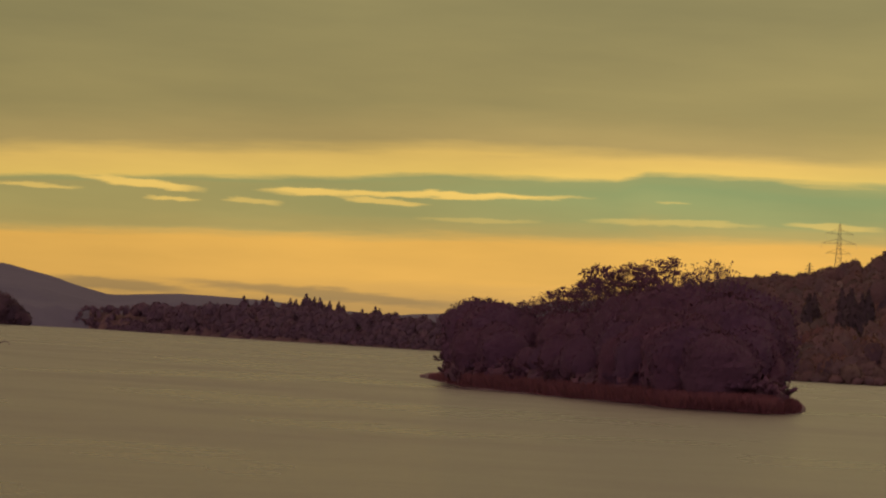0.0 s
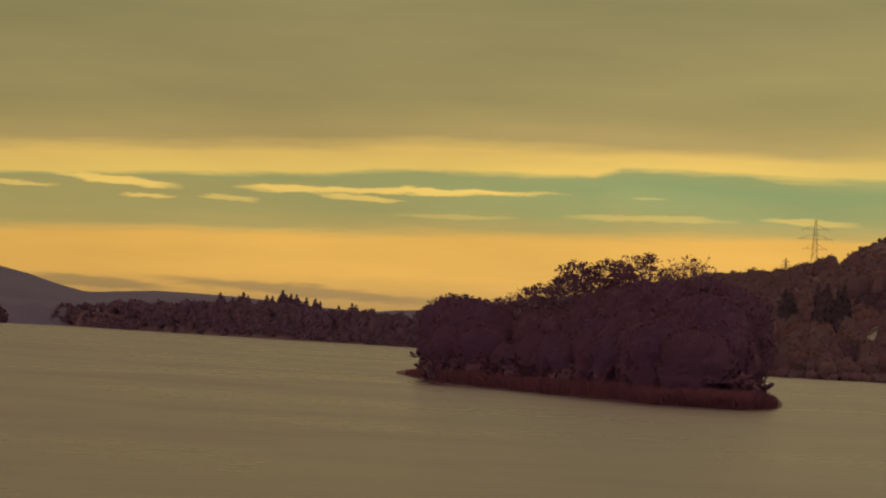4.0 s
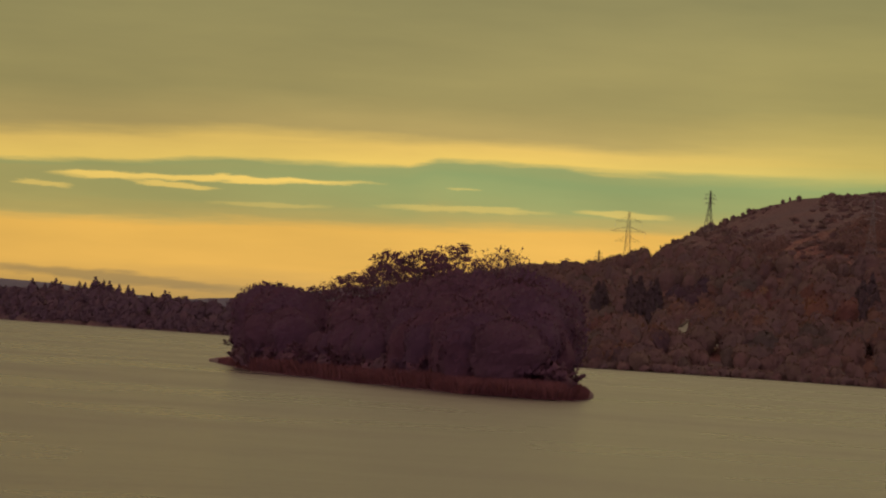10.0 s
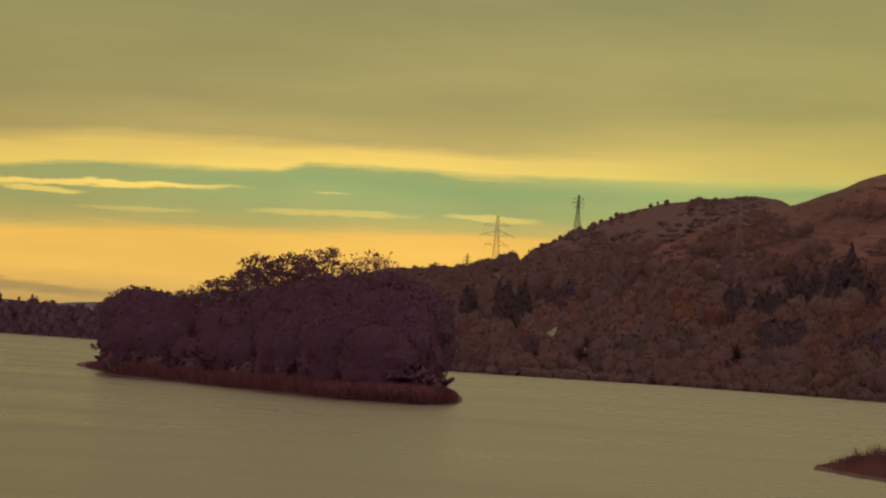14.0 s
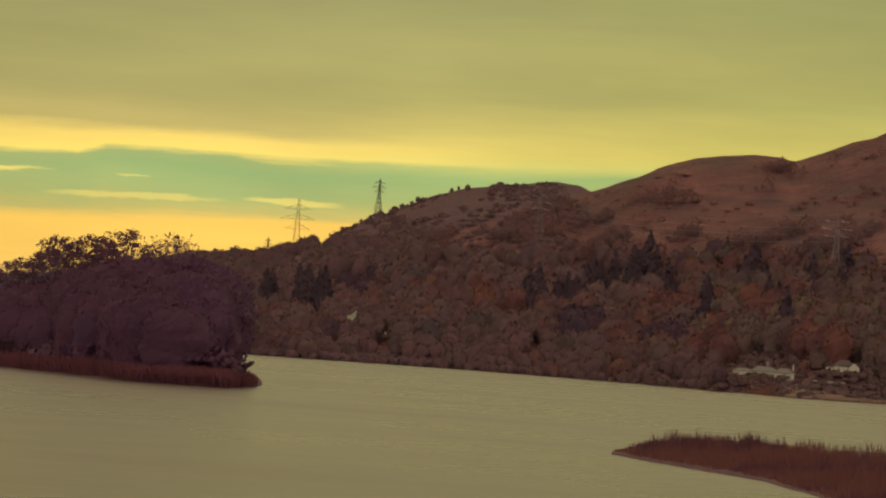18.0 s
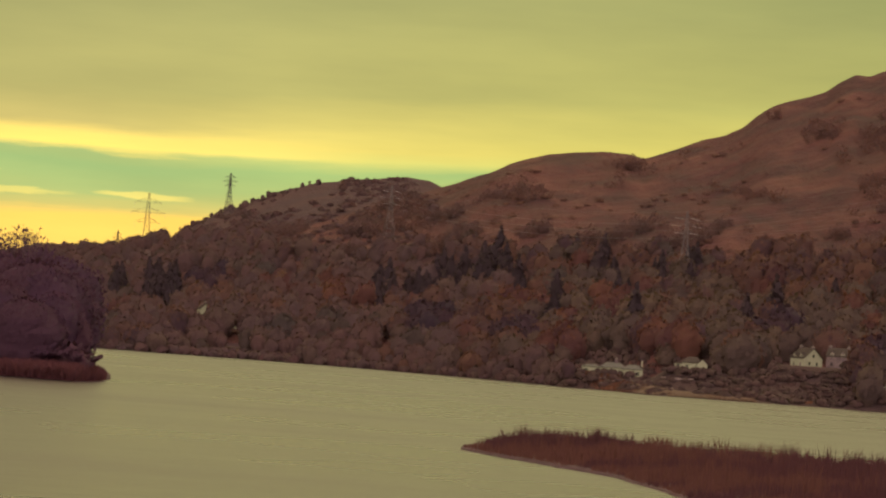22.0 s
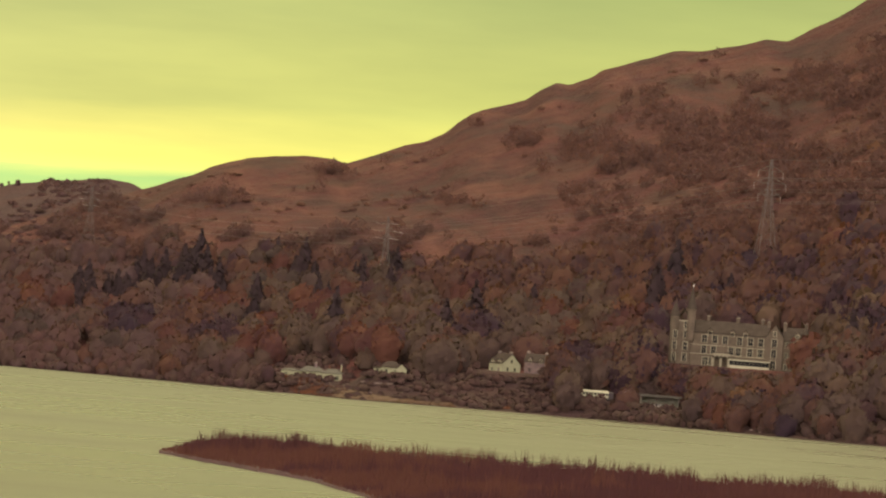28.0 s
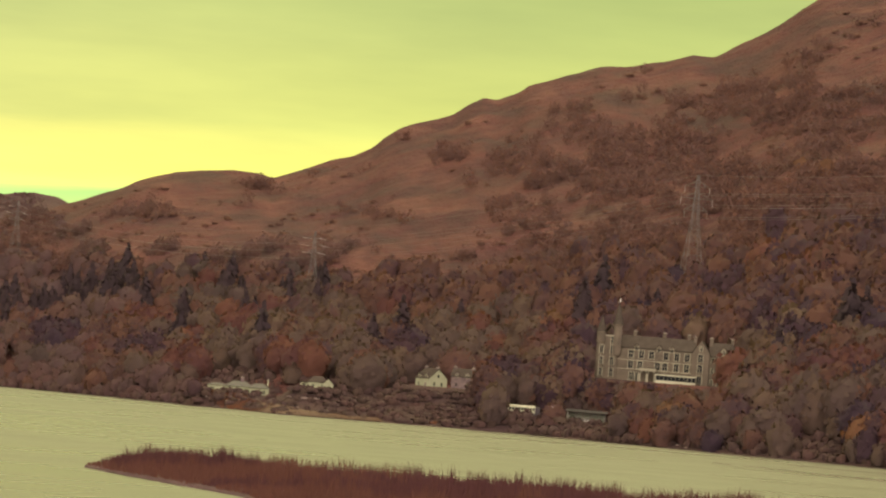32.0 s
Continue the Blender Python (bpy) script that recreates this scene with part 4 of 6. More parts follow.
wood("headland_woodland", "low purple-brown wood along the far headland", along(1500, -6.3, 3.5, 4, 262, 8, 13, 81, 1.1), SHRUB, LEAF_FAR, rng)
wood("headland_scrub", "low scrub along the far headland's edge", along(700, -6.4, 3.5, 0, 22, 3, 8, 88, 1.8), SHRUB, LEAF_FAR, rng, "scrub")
hedge = [(a, r, h) for a, r, h in zip(14.98 + 0.72 * rng.random(34), 1319 + 6 * rng.random(34), 1.5 + 1.2 * rng.random(34)) if not 15.42 < a < 15.52] + [(a, 1302.0, 1.6) for a in (16.36, 16.42, 16.5, 16.78, 16.86)]
wood("garden_hedge", "dark garden bushes before the shore cottages", [(*on_ground(a, r), h, 1.3 * h) for a, r, h in hedge], BUSH, LEAF_SCRUB, rng, "hedge")
wood("platform_scrub", "tangled brown scrub below the railway platform", [(*on_ground(a, float(curve(a, SHORE)) + o), h, 1.5 * h) for a, o, h in zip(19.7 + 3.2 * rng.random(150), 2 + 24 * rng.random(150), 1.2 + 3.0 * rng.random(150))], BUSH, LEAF_SCRUB, rng, "scrub")
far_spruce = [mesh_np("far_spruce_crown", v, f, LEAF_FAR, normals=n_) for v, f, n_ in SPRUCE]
far_trunk = mesh_np("far_spruce_trunk", *tube([(0, 0, -0.05), (0.01, 0, 0.25), (0, 0.01, 0.6)], [0.03, 0.022, 0.01], 6), BARK)
for az, top in ((-3.44, 0.58), (-3.38, 0.52), (-3.22, 0.52), (-3.1, 0.55), (-3.03, 0.61), (-2.95, 0.56), (-2.62, 0.58), (-2.52, 0.57), (-2.35, 0.68), (-2.28, 0.61), (-2.2, 0.63), (-2.1, 0.62), (-1.93, 0.57), (-1.77, 0.57), (-1.68, 0.52), (-1.35, 0.47), (-1.12, 0.52), (-1.05, 0.5), (-0.82, 0.43)):
    p = on_ground(az, float(curve(az, SHORE)) + 225)
    h = EYE + math.hypot(p.x, p.y) * math.tan(radians(top)) - p.z
    root = tagged(new("spruce_tree"), "tall dark conifer above the far headland's wood", "tree", "conifers on the headland")
    root.matrix_basis = put_tree(p, h, 1.25 * h, rng.random() * 360)
    part("crown", far_spruce[int(rng.integers(len(far_spruce)))], root)
    part("trunk", far_trunk, root)


# ---- trees of the island, with limbs that show against the sky ----
def grown_tree(seed, height, spread, leafy, levels=3, tuft=0.03):
    """Trunk with limbs, and a crown of leaf sprays at the branch ends."""
    g = np.random.default_rng(seed)
    wood_, twigs, ends = [], [], []

    def grow(p, d, length, rad, level):
        n = 5 if level == 0 else 4
        path, q = [p], p
        for _ in range(n):
            d = d + g.normal(size=3) * (0.03 if level == 0 else 0.2) + np.array([0, 0, 0.06 if level else 0.0])
            d = d / np.linalg.norm(d)
            q = q + d * length / n
            path.append(q)
        tip = rad * (0.5 if level == 0 else 0.3)
        (wood_ if level < 2 else twigs).append(tube(path, np.linspace(rad, tip, n + 1) * (1 if level < 2 else 0.95), 6 if level == 0 else 4 if level == 1 else 3))
        if level == levels:
            ends.extend((path[-1], path[-2], path[2]))
            return
        for k in range((8, 5, 4)[level]):
            i = 1 + int((0.25 + 0.75 * g.random()) * (n - 1) + 0.5)
            i = min(i, n)
            a = g.random() * 6.283 if level else k * 2.4 + g.random()
            out = np.array([math.cos(a), math.sin(a), 0.0])
            nd = d * (0.55 if level == 0 else 0.6) + out * (0.9 if level == 0 else 0.75)
            grow(path[i], nd / np.linalg.norm(nd), length * (0.62 if level == 0 else 0.55) * (0.75 + 0.5 * g.random()) * (spread if level == 0 else 1), rad * (0.42 if level == 0 else 0.45), level + 1)

    grow(np.zeros(3), np.array([0, 0, 1.0]), height * 0.62, height * 0.022, 0)
    ends_ = np.array(ends)
    scale = height / max(ends_[:, 2].max(), 1)
    pick = g.random(len(ends_)) < leafy[0]
    base = ends_[pick]
    m = leafy[1]
    c = np.repeat(base, m, axis=0) + g.normal(size=(len(base) * m, 3)) * tuft * height * np.array([1.0, 1.0, 0.5])
    nrm = 0.5 * (c - np.repeat(base, m, axis=0)) / (0.028 * height) + (c - np.array([0, 0, height * 0.42])) / height * 3.0
    crown = cards(c * scale, nrm, leafy[2] * (0.6 + 0.8 * g.random(len(c))), g)
    w = joined(wood_)
    t = joined(twigs) if twigs else None
    return (w[0] * scale, w[1]), (t[0] * scale, t[1]) if t else None, crown


def umbrella_tree(seed, height, width, pads, leaves):
    """A bare trunk whose limbs rise and spread to flat pads of leaves, with sky between them."""
    g = np.random.default_rng(seed)
    fork = np.array([0.3 * g.normal(), 0.3 * g.normal(), height * 0.5])
    wood_, twigs, tips = [tube([(0, 0, 0), fork * (0.6, 0.6, 0.5), fork], [0.3, 0.24, 0.2], 6)], [], []
    for k in range(pads):
        a, u = k * 2.4 + g.random(), math.sqrt((k + 0.5) / pads)
        end = np.array([0.5 * width * u * math.cos(a), 0.5 * width * u * math.sin(a), height * (0.95 - 0.24 * u * u + 0.05 * g.random())])
        mid = fork * (1, 1, 0.9) + (end - fork) * (0.55, 0.55, 0.35) + 0.25 * g.normal(size=3)
        wood_.append(tube([fork * (1, 1, 0.8 + 0.2 * g.random()), mid, end], [0.13, 0.09, 0.04], 4))
        for _ in range(6):
            tip = end + g.normal(size=3) * (0.75, 0.75, 0.3) + np.array([0, 0, 0.25])
            twigs.append(tube([mid + (end - mid) * (0.5 + 0.4 * g.random()), tip], [0.035, 0.015], 3))
            tips.append(tip)
    tips = np.repeat(np.array(tips), leaves, axis=0)
    c = tips + g.normal(size=tips.shape) * (0.38, 0.38, 0.2)
    b = g.random(len(c)) * 6.2832
    return joined(wood_), joined(twigs), cards(c, np.stack([np.cos(b), np.sin(b), 0.3 + 0 * b], 1), 0.3 * (0.6 + 0.8 * g.random(len(c))), g)


def tree_thing(name, label, shape, bark, leaf, category="tree"):
    root = new(name)
    tagged(root, label, category)
    w, t, c = shape
    part("trunk", mesh_np(name + "_trunk", *w, bark, smooth=True), root)
    if t:
        part("twig_net", mesh_np(name + "_twig_net", *t, TWIG), root)
    if len(c[0]):
        part("crown", mesh_np(name + "_crown", c[0], c[1], leaf, normals=c[2]), root)
    return root


def clear_protos(protos):
    for o in protos:
        for ch in list(o.children_recursive):
            bpy.data.objects.remove(ch)
        bpy.data.objects.remove(o)


def dense_tree(seed, height, width):
    """Limbs in a crown that is closed down to the ground."""
    w, t, _ = grown_tree(seed, height * 0.8, 0.7, (0.3, 1, 0.4), 1)
    v, f, n_ = dome_crown(np.random.default_rng(seed), 34, 3000, 0.028, (26, 16), 0.5, 0.36, 0.8, 0.12, 0.1)
    return (w[0] * np.array([0.35, 0.35, 0.85]), w[1]), t, (v * np.array([width, width, height]), f, n_)


FULL = [tree_thing("alder_tree", "dense dark russet alder crowded on the island bank", dense_tree(400 + k, 18, 12 + 1.6 * k), BARK, LEAF_ISLAND) for k in range(5)]
THIN = [tree_thing("ash_tree", "thin-crowned ash with flat leaf pads against the sky", umbrella_tree(420 + k, 20, 8.5, 15, 12), BARK, LEAF_ISLAND) for k in range(4)]
BARE = [tree_thing("ash_tree", "nearly bare ash whose fine twigs stand against the sky", umbrella_tree(430 + k, 20, 7.0, 16, 2), BARK, LEAF_ISLAND) for k in range(2)]
LOW = [tree_thing("willow_bush", "low brown willow bush overhanging the island shore", grown_tree(440 + k, 7, 1.7, (0.95, 16, 0.5), 2), BARK, LEAF_ISLAND, "bush") for k in range(3)]
ISLE_TOP = [(-0.05, -0.35), (0.1, 0.42), (0.28, 0.66), (0.67, 0.78), (1.28, 0.7), (1.58, 0.62), (1.88, 0.55), (2.57, 0.68), (3.05, 0.98), (3.84, 1.18), (4.33, 1.2), (4.6, 1.3), (5.2, 1.3), (5.7, 1.0), (6.07, 0.3), (6.25, -0.4)]
g = np.random.default_rng(91)


def stand(protos, az, v, height, tall, slim=1.0):
    p = isle(np.array(az), np.array(v))
    s = height / tall * 1.0
    copy_thing(protos[g.integers(len(protos))], pose(p[0], p[1], p[2] - 0.1, 0, 0, g.random() * 360) @ Matrix.Diagonal((s * slim, s * slim, s, 1)))


def top_height(az, v):
    f, b = curve(az, ISLE_FRONT), curve(az, ISLE_BACK)
    r = f + (b - f) * v
    return EYE + r * math.tan(radians(curve(az, ISLE_TOP))) - 1.5


for k in range(34):                   # the closed row along the ridge
    az = 0.72 + 4.8 * (k + 0.5 * g.random()) / 34
    v = 0.3 + 0.3 * g.random()
    stand(FULL, az, v, top_height(az, v) * (0.86 + 0.14 * g.random()), 18)
# thin tall trees that stand up out of it, and the elevation of their tops
for az, top in ((1.5, 0.74), (1.75, 0.78), (2.0, 0.92), (2.2, 1.0), (2.42, 1.04), (2.64, 1.23), (2.83, 1.47), (3.1, 1.38), (3.42, 1.53), (3.7, 1.48), (4.01, 1.6), (4.3, 1.45), (4.5, 1.42), (4.7, 1.58), (4.9, 1.66)):
    v = 0.4 + 0.2 * g.random()
    r = curve(az, ISLE_FRONT) + (curve(az, ISLE_BACK) - curve(az, ISLE_FRONT)) * v
    stand(BARE if az > 4.2 else THIN, az, v, EYE + r * math.tan(radians(top)) - 2.0, 20)
for k in range(34):                   # lower trees in front of them
    az = 0.7 + 5.05 * (k + g.random()) / 34
    v = 0.1 + 0.14 * g.random()
    stand(FULL, az, v, max(top_height(az, v) * (0.4 + 0.4 * g.random()), 5), 18)
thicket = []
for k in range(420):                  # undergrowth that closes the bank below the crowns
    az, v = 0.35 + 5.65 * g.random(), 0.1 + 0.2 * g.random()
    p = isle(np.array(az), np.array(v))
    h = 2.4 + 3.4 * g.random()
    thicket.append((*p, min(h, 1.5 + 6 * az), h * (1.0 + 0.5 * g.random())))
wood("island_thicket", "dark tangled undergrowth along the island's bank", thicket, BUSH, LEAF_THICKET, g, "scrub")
for k in range(24):                   # bushes by the water
    az = 0.25 + 6.0 * (k + g.random()) / 24
    stand(LOW, az, 0.07 + 0.06 * g.random(), 4.0 + 2.5 * g.random(), 7)
clear_protos(FULL + THIN + BARE + LOW)


# ---- reeds and sedge ----
def blades(points, heights, widths, lean, seed):
    g = np.random.default_rng(seed)
    n = len(points)
    a = g.random(n) * 6.283
    side = np.stack([np.cos(a), np.sin(a), np.zeros(n)], 1) * widths[:, None] * 0.5
    tilt = np.stack([g.normal(size=n), g.normal(size=n), np.zeros(n)], 1) * (lean * heights)[:, None]
    up_ = np.zeros((n, 3))
    up_[:, 2] = heights
    v = np.stack([points - side, points + side, points + side * 0.8 + up_ * 0.6 + tilt * 0.45, points + tilt + up_], 1)
    return v.reshape(-1, 3), np.arange(4 * n).reshape(n, 4)


def reed_bed():
    g = np.random.default_rng(17)
    n = 95000
    az = 12.8 + 15.4 * g.random(n)
    v = g.random(n)
    keep = g.random(n) < np.clip((curve(az, SPIT_BACK) - curve(az, SPIT_FRONT)) / 110, 0.05, 1)
    az, v = az[keep], v[keep]
    p = spit(az, 0.01 + 0.98 * v)
    tuft = fbm(p[:, 0], p[:, 1], 5, 77, 2)
    tall = fbm(p[:, 0], p[:, 1], 2.2, 79, 2)
    h = (1.35 + 1.6 * tuft + np.where(tall > 0.17, 0.9, 0)) * np.clip(0.35 + 1.3 * v, 0.3, 1) * np.clip((az - 12.6) / 0.9, 0.25, 1) * (0.8 + 0.4 * g.random(len(az)))
    vv, ff = blades(p - np.array([0, 0, 0.1]), np.maximum(h, 0.3), 0.07 + 0.06 * g.random(len(az)), 0.09, 18)
    tint = np.repeat(np.clip(0.28 + 0.9 * fbm(p[:, 0], p[:, 1], 12, 80, 2) + 0.11 * np.clip(az - 20.5, -2, 4), 0, 0.99), 4)
    return mesh_np("reed_bed", vv, ff, REED, tint)


tagged(new("reed_bed", reed_bed()), "rust-brown dead reeds standing thick on the spit", "reeds", kind="stuff")


def isle_sedge():
    g = np.random.default_rng(27)
    n = 40000
    az = -0.1 + 6.55 * g.random(n)
    v = 0.004 + 0.12 * g.random(n) ** 1.2
    p = isle(az, v)
    h = (1.4 + 1.5 * g.random(n)) * np.clip((az + 0.3) / 0.9, 0.25, 1) * np.clip((6.6 - az) / 0.5, 0.25, 1)
    vv, ff = blades(p - np.array([0, 0, 0.1]), h, 0.12 + 0.1 * g.random(n), 0.2, 28)
    return mesh_np("island_sedge", vv, ff, SEDGE, np.repeat(g.random(n) * 0.5, 4))


def shore_grass():
    """Pale dead grass and orange bracken on the open bank below the cottages."""
    g = np.random.default_rng(47)
    n = 26000
    az = 14.6 + 4.2 * g.random(n)
    r = curve(az, SHORE) + 1 + (14 + 26 * np.clip((17.2 - az) / 1.5, 0, 1)) * g.random(n)
    p = polar(az, r, land(az, r))
    keep = (fbm(p[:, 0], p[:, 1], 14, 49, 3) > np.where(az < 17.1, -0.16, 0.02)) & (p[:, 2] > 0)
    p, az = p[keep], az[keep]
    vv, ff = blades(p - np.array([0, 0, 0.1]), 0.5 + 0.8 * g.random(len(p)), 0.2 + 0.2 * g.random(len(p)), 0.3, 48)
    return mesh_np("bank_grass", vv, ff, STRAW, np.repeat(np.clip((az - 14.6) / 4.2 + 0.5 * fbm(p[:, 0], p[:, 1], 9, 50, 2), 0, 0.99), 4))


tagged(new("bank_grass", shore_grass()), "pale dead grass and orange bracken on the shore bank", "grass", kind="stuff")
tagged(new("island_sedge", isle_sedge()), "red-brown sedge fringing the island's water edge", "grass", kind="stuff")


# ---- built things ----
WALL_STONE = rough_stuff("hotel_stone", (0.064, 0.051, 0.034), (0.13, 0.105, 0.069), 0.25, 2.5, 0.9, 0.4, 0.06)
DRESSED = rough_stuff("dressed_stone", (0.208, 0.192, 0.124), (0.288, 0.268, 0.172), 0.5, 3.0, 0.85, 0.2, 0.03)
SLATE = rough_stuff("roof_slate", (0.04, 0.033, 0.024), (0.068, 0.056, 0.04), 0.4, 4.0, 0.95, 0.4, 0.05, 0.0)
HARL = rough_stuff("white_harling", (0.220, 0.224, 0.132), (0.299, 0.305, 0.176), 0.3, 3.0, 0.9, 0.3, 0.02)
RUBBLE = rough_stuff("brown_rubble", (0.08, 0.06, 0.055), (0.19, 0.14, 0.115), 0.5, 2.0, 0.9, 0.6, 0.1)
PAINT = rough_stuff("cream_paint", (0.3, 0.3, 0.185), (0.38, 0.375, 0.23), 0.4, 4.0, 0.5, 0.1, 0.01, 0.4)
STEEL = rough_stuff("galvanised_steel", (0.093, 0.078, 0.062), (0.140, 0.119, 0.094), 0.2, 2.0, 0.6, 0.1, 0.01, 0.4)
DARKSTEEL = rough_stuff("weathered_steel", (0.035, 0.028, 0.027), (0.06, 0.048, 0.043), 0.2, 2.0, 0.7, 0.1, 0.01, 0.3)
ALLOY = rough_stuff("aluminium_cable", (0.117, 0.098, 0.081), (0.169, 0.143, 0.117), 0.2, 2.0, 0.5, 0.1, 0.01, 0.4)
CERAMIC = rough_stuff("glazed_ceramic", (0.55, 0.52, 0.45), (0.75, 0.72, 0.62), 0.5, 4.0, 0.3, 0.05, 0.01, 0.5)
INSULATOR = rough_stuff("insulator_glass", (0.26, 0.22, 0.18), (0.4, 0.35, 0.29), 0.5, 4.0, 0.3, 0.05, 0.01, 0.5)
TIMBER = rough_stuff("grey_timber", (0.1, 0.08, 0.07), (0.2, 0.16, 0.13), 0.6, 5.0, 0.85)
GREENPAINT = rough_stuff("faded_green_paint", (0.16, 0.17, 0.12), (0.24, 0.24, 0.17), 0.4, 3.0, 0.6)


def glass_material():
    m, n, bsdf = material("window_glass", 0.3, 0.05)
    bsdf.inputs["Base Color"].default_value = (0.01, 0.009, 0.009, 1)
    p = n.add("ShaderNodeNewGeometry").outputs["Position"]
    bump(n, bsdf, n.noise(p, 1.2, 2.0), 0.05, 0.02)
    return m


GLASS = glass_material()


def bm_mesh(name, bm, mat):
    me = bpy.data.meshes.new(name)
    bmesh.ops.recalc_face_normals(bm, faces=bm.faces[:])
    bm.to_mesh(me)
    bm.free()
    me.materials.append(mat)
    return me


def slab(bm, x0, x1, y0, y1, z0, z1):
    v = [bm.verts.new((x, y, z)) for z in (z0, z1) for x, y in ((x0, y0), (x1, y0), (x1, y1), (x0, y1))]
    for f in ((0, 3, 2, 1), (4, 5, 6, 7), (0, 1, 5, 4), (1, 2, 6, 5), (2, 3, 7, 6), (3, 0, 4, 7)):
        bm.faces.new([v[i] for i in f])


def box_part(name, parent, mat, *dims, label=""):
    bm = bmesh.new()
    slab(bm, *dims)
    return part(name, bm_mesh(name, bm, mat), parent, label)


def solid(name, parent, mat, profile, a0, a1, axis="x", label=""):
    """A profile (across, up) pushed along x or y."""
    bm = bmesh.new()
    ends = []
    for a in (a0, a1):
        ends.append([bm.verts.new((a, p, z) if axis == "x" else (p, a, z)) for p, z in profile])
    n = len(profile)
    bm.faces.new(ends[0])
    bm.faces.new(ends[1][::-1])
    for i in range(n):
        bm.faces.new((ends[0][i], ends[1][i], ends[1][(i + 1) % n], ends[0][(i + 1) % n]))
    return part(name, bm_mesh(name, bm, mat), parent, label)


def roof(parent, mat, x0, x1, y0, y1, z, rise, axis="x", over=0.4, name="roof"):
    """A pitched roof with some thickness; its ridge runs along the axis."""
    a0, a1, b0, b1 = (x0, x1, y0, y1) if axis == "x" else (y0, y1, x0, x1)
    mid, t = 0.5 * (b0 + b1), 0.28
    prof = [(b0 - over, z - 0.2), (mid, z + rise), (b1 + over, z - 0.2), (b1 + over, z - 0.2 + t), (mid, z + rise + t), (b0 - over, z - 0.2 + t)]
    return solid(name, parent, mat, prof, a0 - over, a1 + over, axis)


def gabled(parent, mat, x0, x1, y0, y1, z0, z1, rise, axis="x", name="wall"):
    a0, a1, b0, b1 = (x0, x1, y0, y1) if axis == "x" else (y0, y1, x0, x1)
    return solid(name, parent, mat, [(b0, z0), (b1, z0), (b1, z1), (0.5 * (b0 + b1), z1 + rise), (b0, z1)], a0, a1, axis)


def drum(name, parent, mat, x, y, levels, sides=12, label=""):
    """A round or many-sided body from (height, radius) levels."""
    bm = bmesh.new()
    rings = [[bm.verts.new((x + max(r, 0.01) * math.cos(6.2832 * (k + 0.5) / sides), y + max(r, 0.01) * math.sin(6.2832 * (k + 0.5) / sides), z)) for k in range(sides)] for z, r in levels]
    for a, b in zip(rings, rings[1:]):
        for k in range(sides):
            bm.faces.new((a[k], a[(k + 1) % sides], b[(k + 1) % sides], b[k]))
    bm.faces.new(rings[0][::-1])
    bm.faces.new(rings[-1])
    return part(name, bm_mesh(name, bm, mat), parent, label)


def window(parent, x, z, w, h, y=0.0, mat=None, arch=False):
    """A framed window on a wall that faces -y; its pane is set back in the frame."""
    bm = bmesh.new()
    t, d = 0.3, 0.14
    slab(bm, x - w / 2 - t, x - w / 2, y - d, y + 0.05, z, z + h)
    slab(bm, x + w / 2, x + w / 2 + t, y - d, y + 0.05, z, z + h)
    slab(bm, x - w / 2 - t, x + w / 2 + t, y - d, y + 0.05, z + h, z + h + 0.25)
    slab(bm, x - w / 2, x + w / 2, y - d * 0.7, y + 0.05, z + h * 0.5, z + h * 0.5 + 0.14)
    slab(bm, x - 0.06, x + 0.06, y - d * 0.6, y + 0.05, z, z + h)
    fr = part("window", bm_mesh("window", bm, mat or DRESSED), parent)
    box_part("pane", fr, GLASS, x - w / 2, x + w / 2, y - 0.05, y + 0.04, z, z + h)
    box_part("sill", fr, mat or DRESSED, x - w / 2 - t - 0.1, x + w / 2 + t + 0.1, y - 0.22, y + 0.05, z - 0.16, z)
    return fr


def chimney(parent, x, y, z0, z1, w=1.3, d=0.8, mat=None, pots=2):
    st = box_part("chimney", parent, mat or WALL_STONE, x - w / 2, x + w / 2, y - d / 2, y + d / 2, z0, z1)
    box_part("cope", st, DRESSED, x - w / 2 - 0.12, x + w / 2 + 0.12, y - d / 2 - 0.12, y + d / 2 + 0.12, z1, z1 + 0.2)
    for k in range(pots):
        drum("pot", st, RUBBLE, x + (k - (pots - 1) / 2) * 0.5, y, [(z1 + 0.2, 0.17), (z1 + 0.8, 0.13)], 8)
    return st


def dormer(parent, x, y, z, w, h, mat=None, deep=3.0):
    """A gabled window that stands up through the eaves."""
    body = gabled(parent, mat or WALL_STONE, x - w / 2, x + w / 2, y, y + deep, z, z + h, w * 0.55, "y", "dormer")
    roof(body, SLATE, x - w / 2, x + w / 2, y - 0.1, y + deep, z + h, w * 0.55, "y", 0.15)
    window(body, x, z + 0.3, w * 0.5, h - 0.45, y)
    return body


def facing_pose(az, el, turn=0.0, drop=0.0, r=0.0):
    """A pose on the ground, with -y towards the viewer."""
    p = on_ground(az, r) if r else facing(az, el)
    return pose(p.x, p.y, p.z - drop, 0, 0, -az + turn), math.hypot(p.x, p.y), p


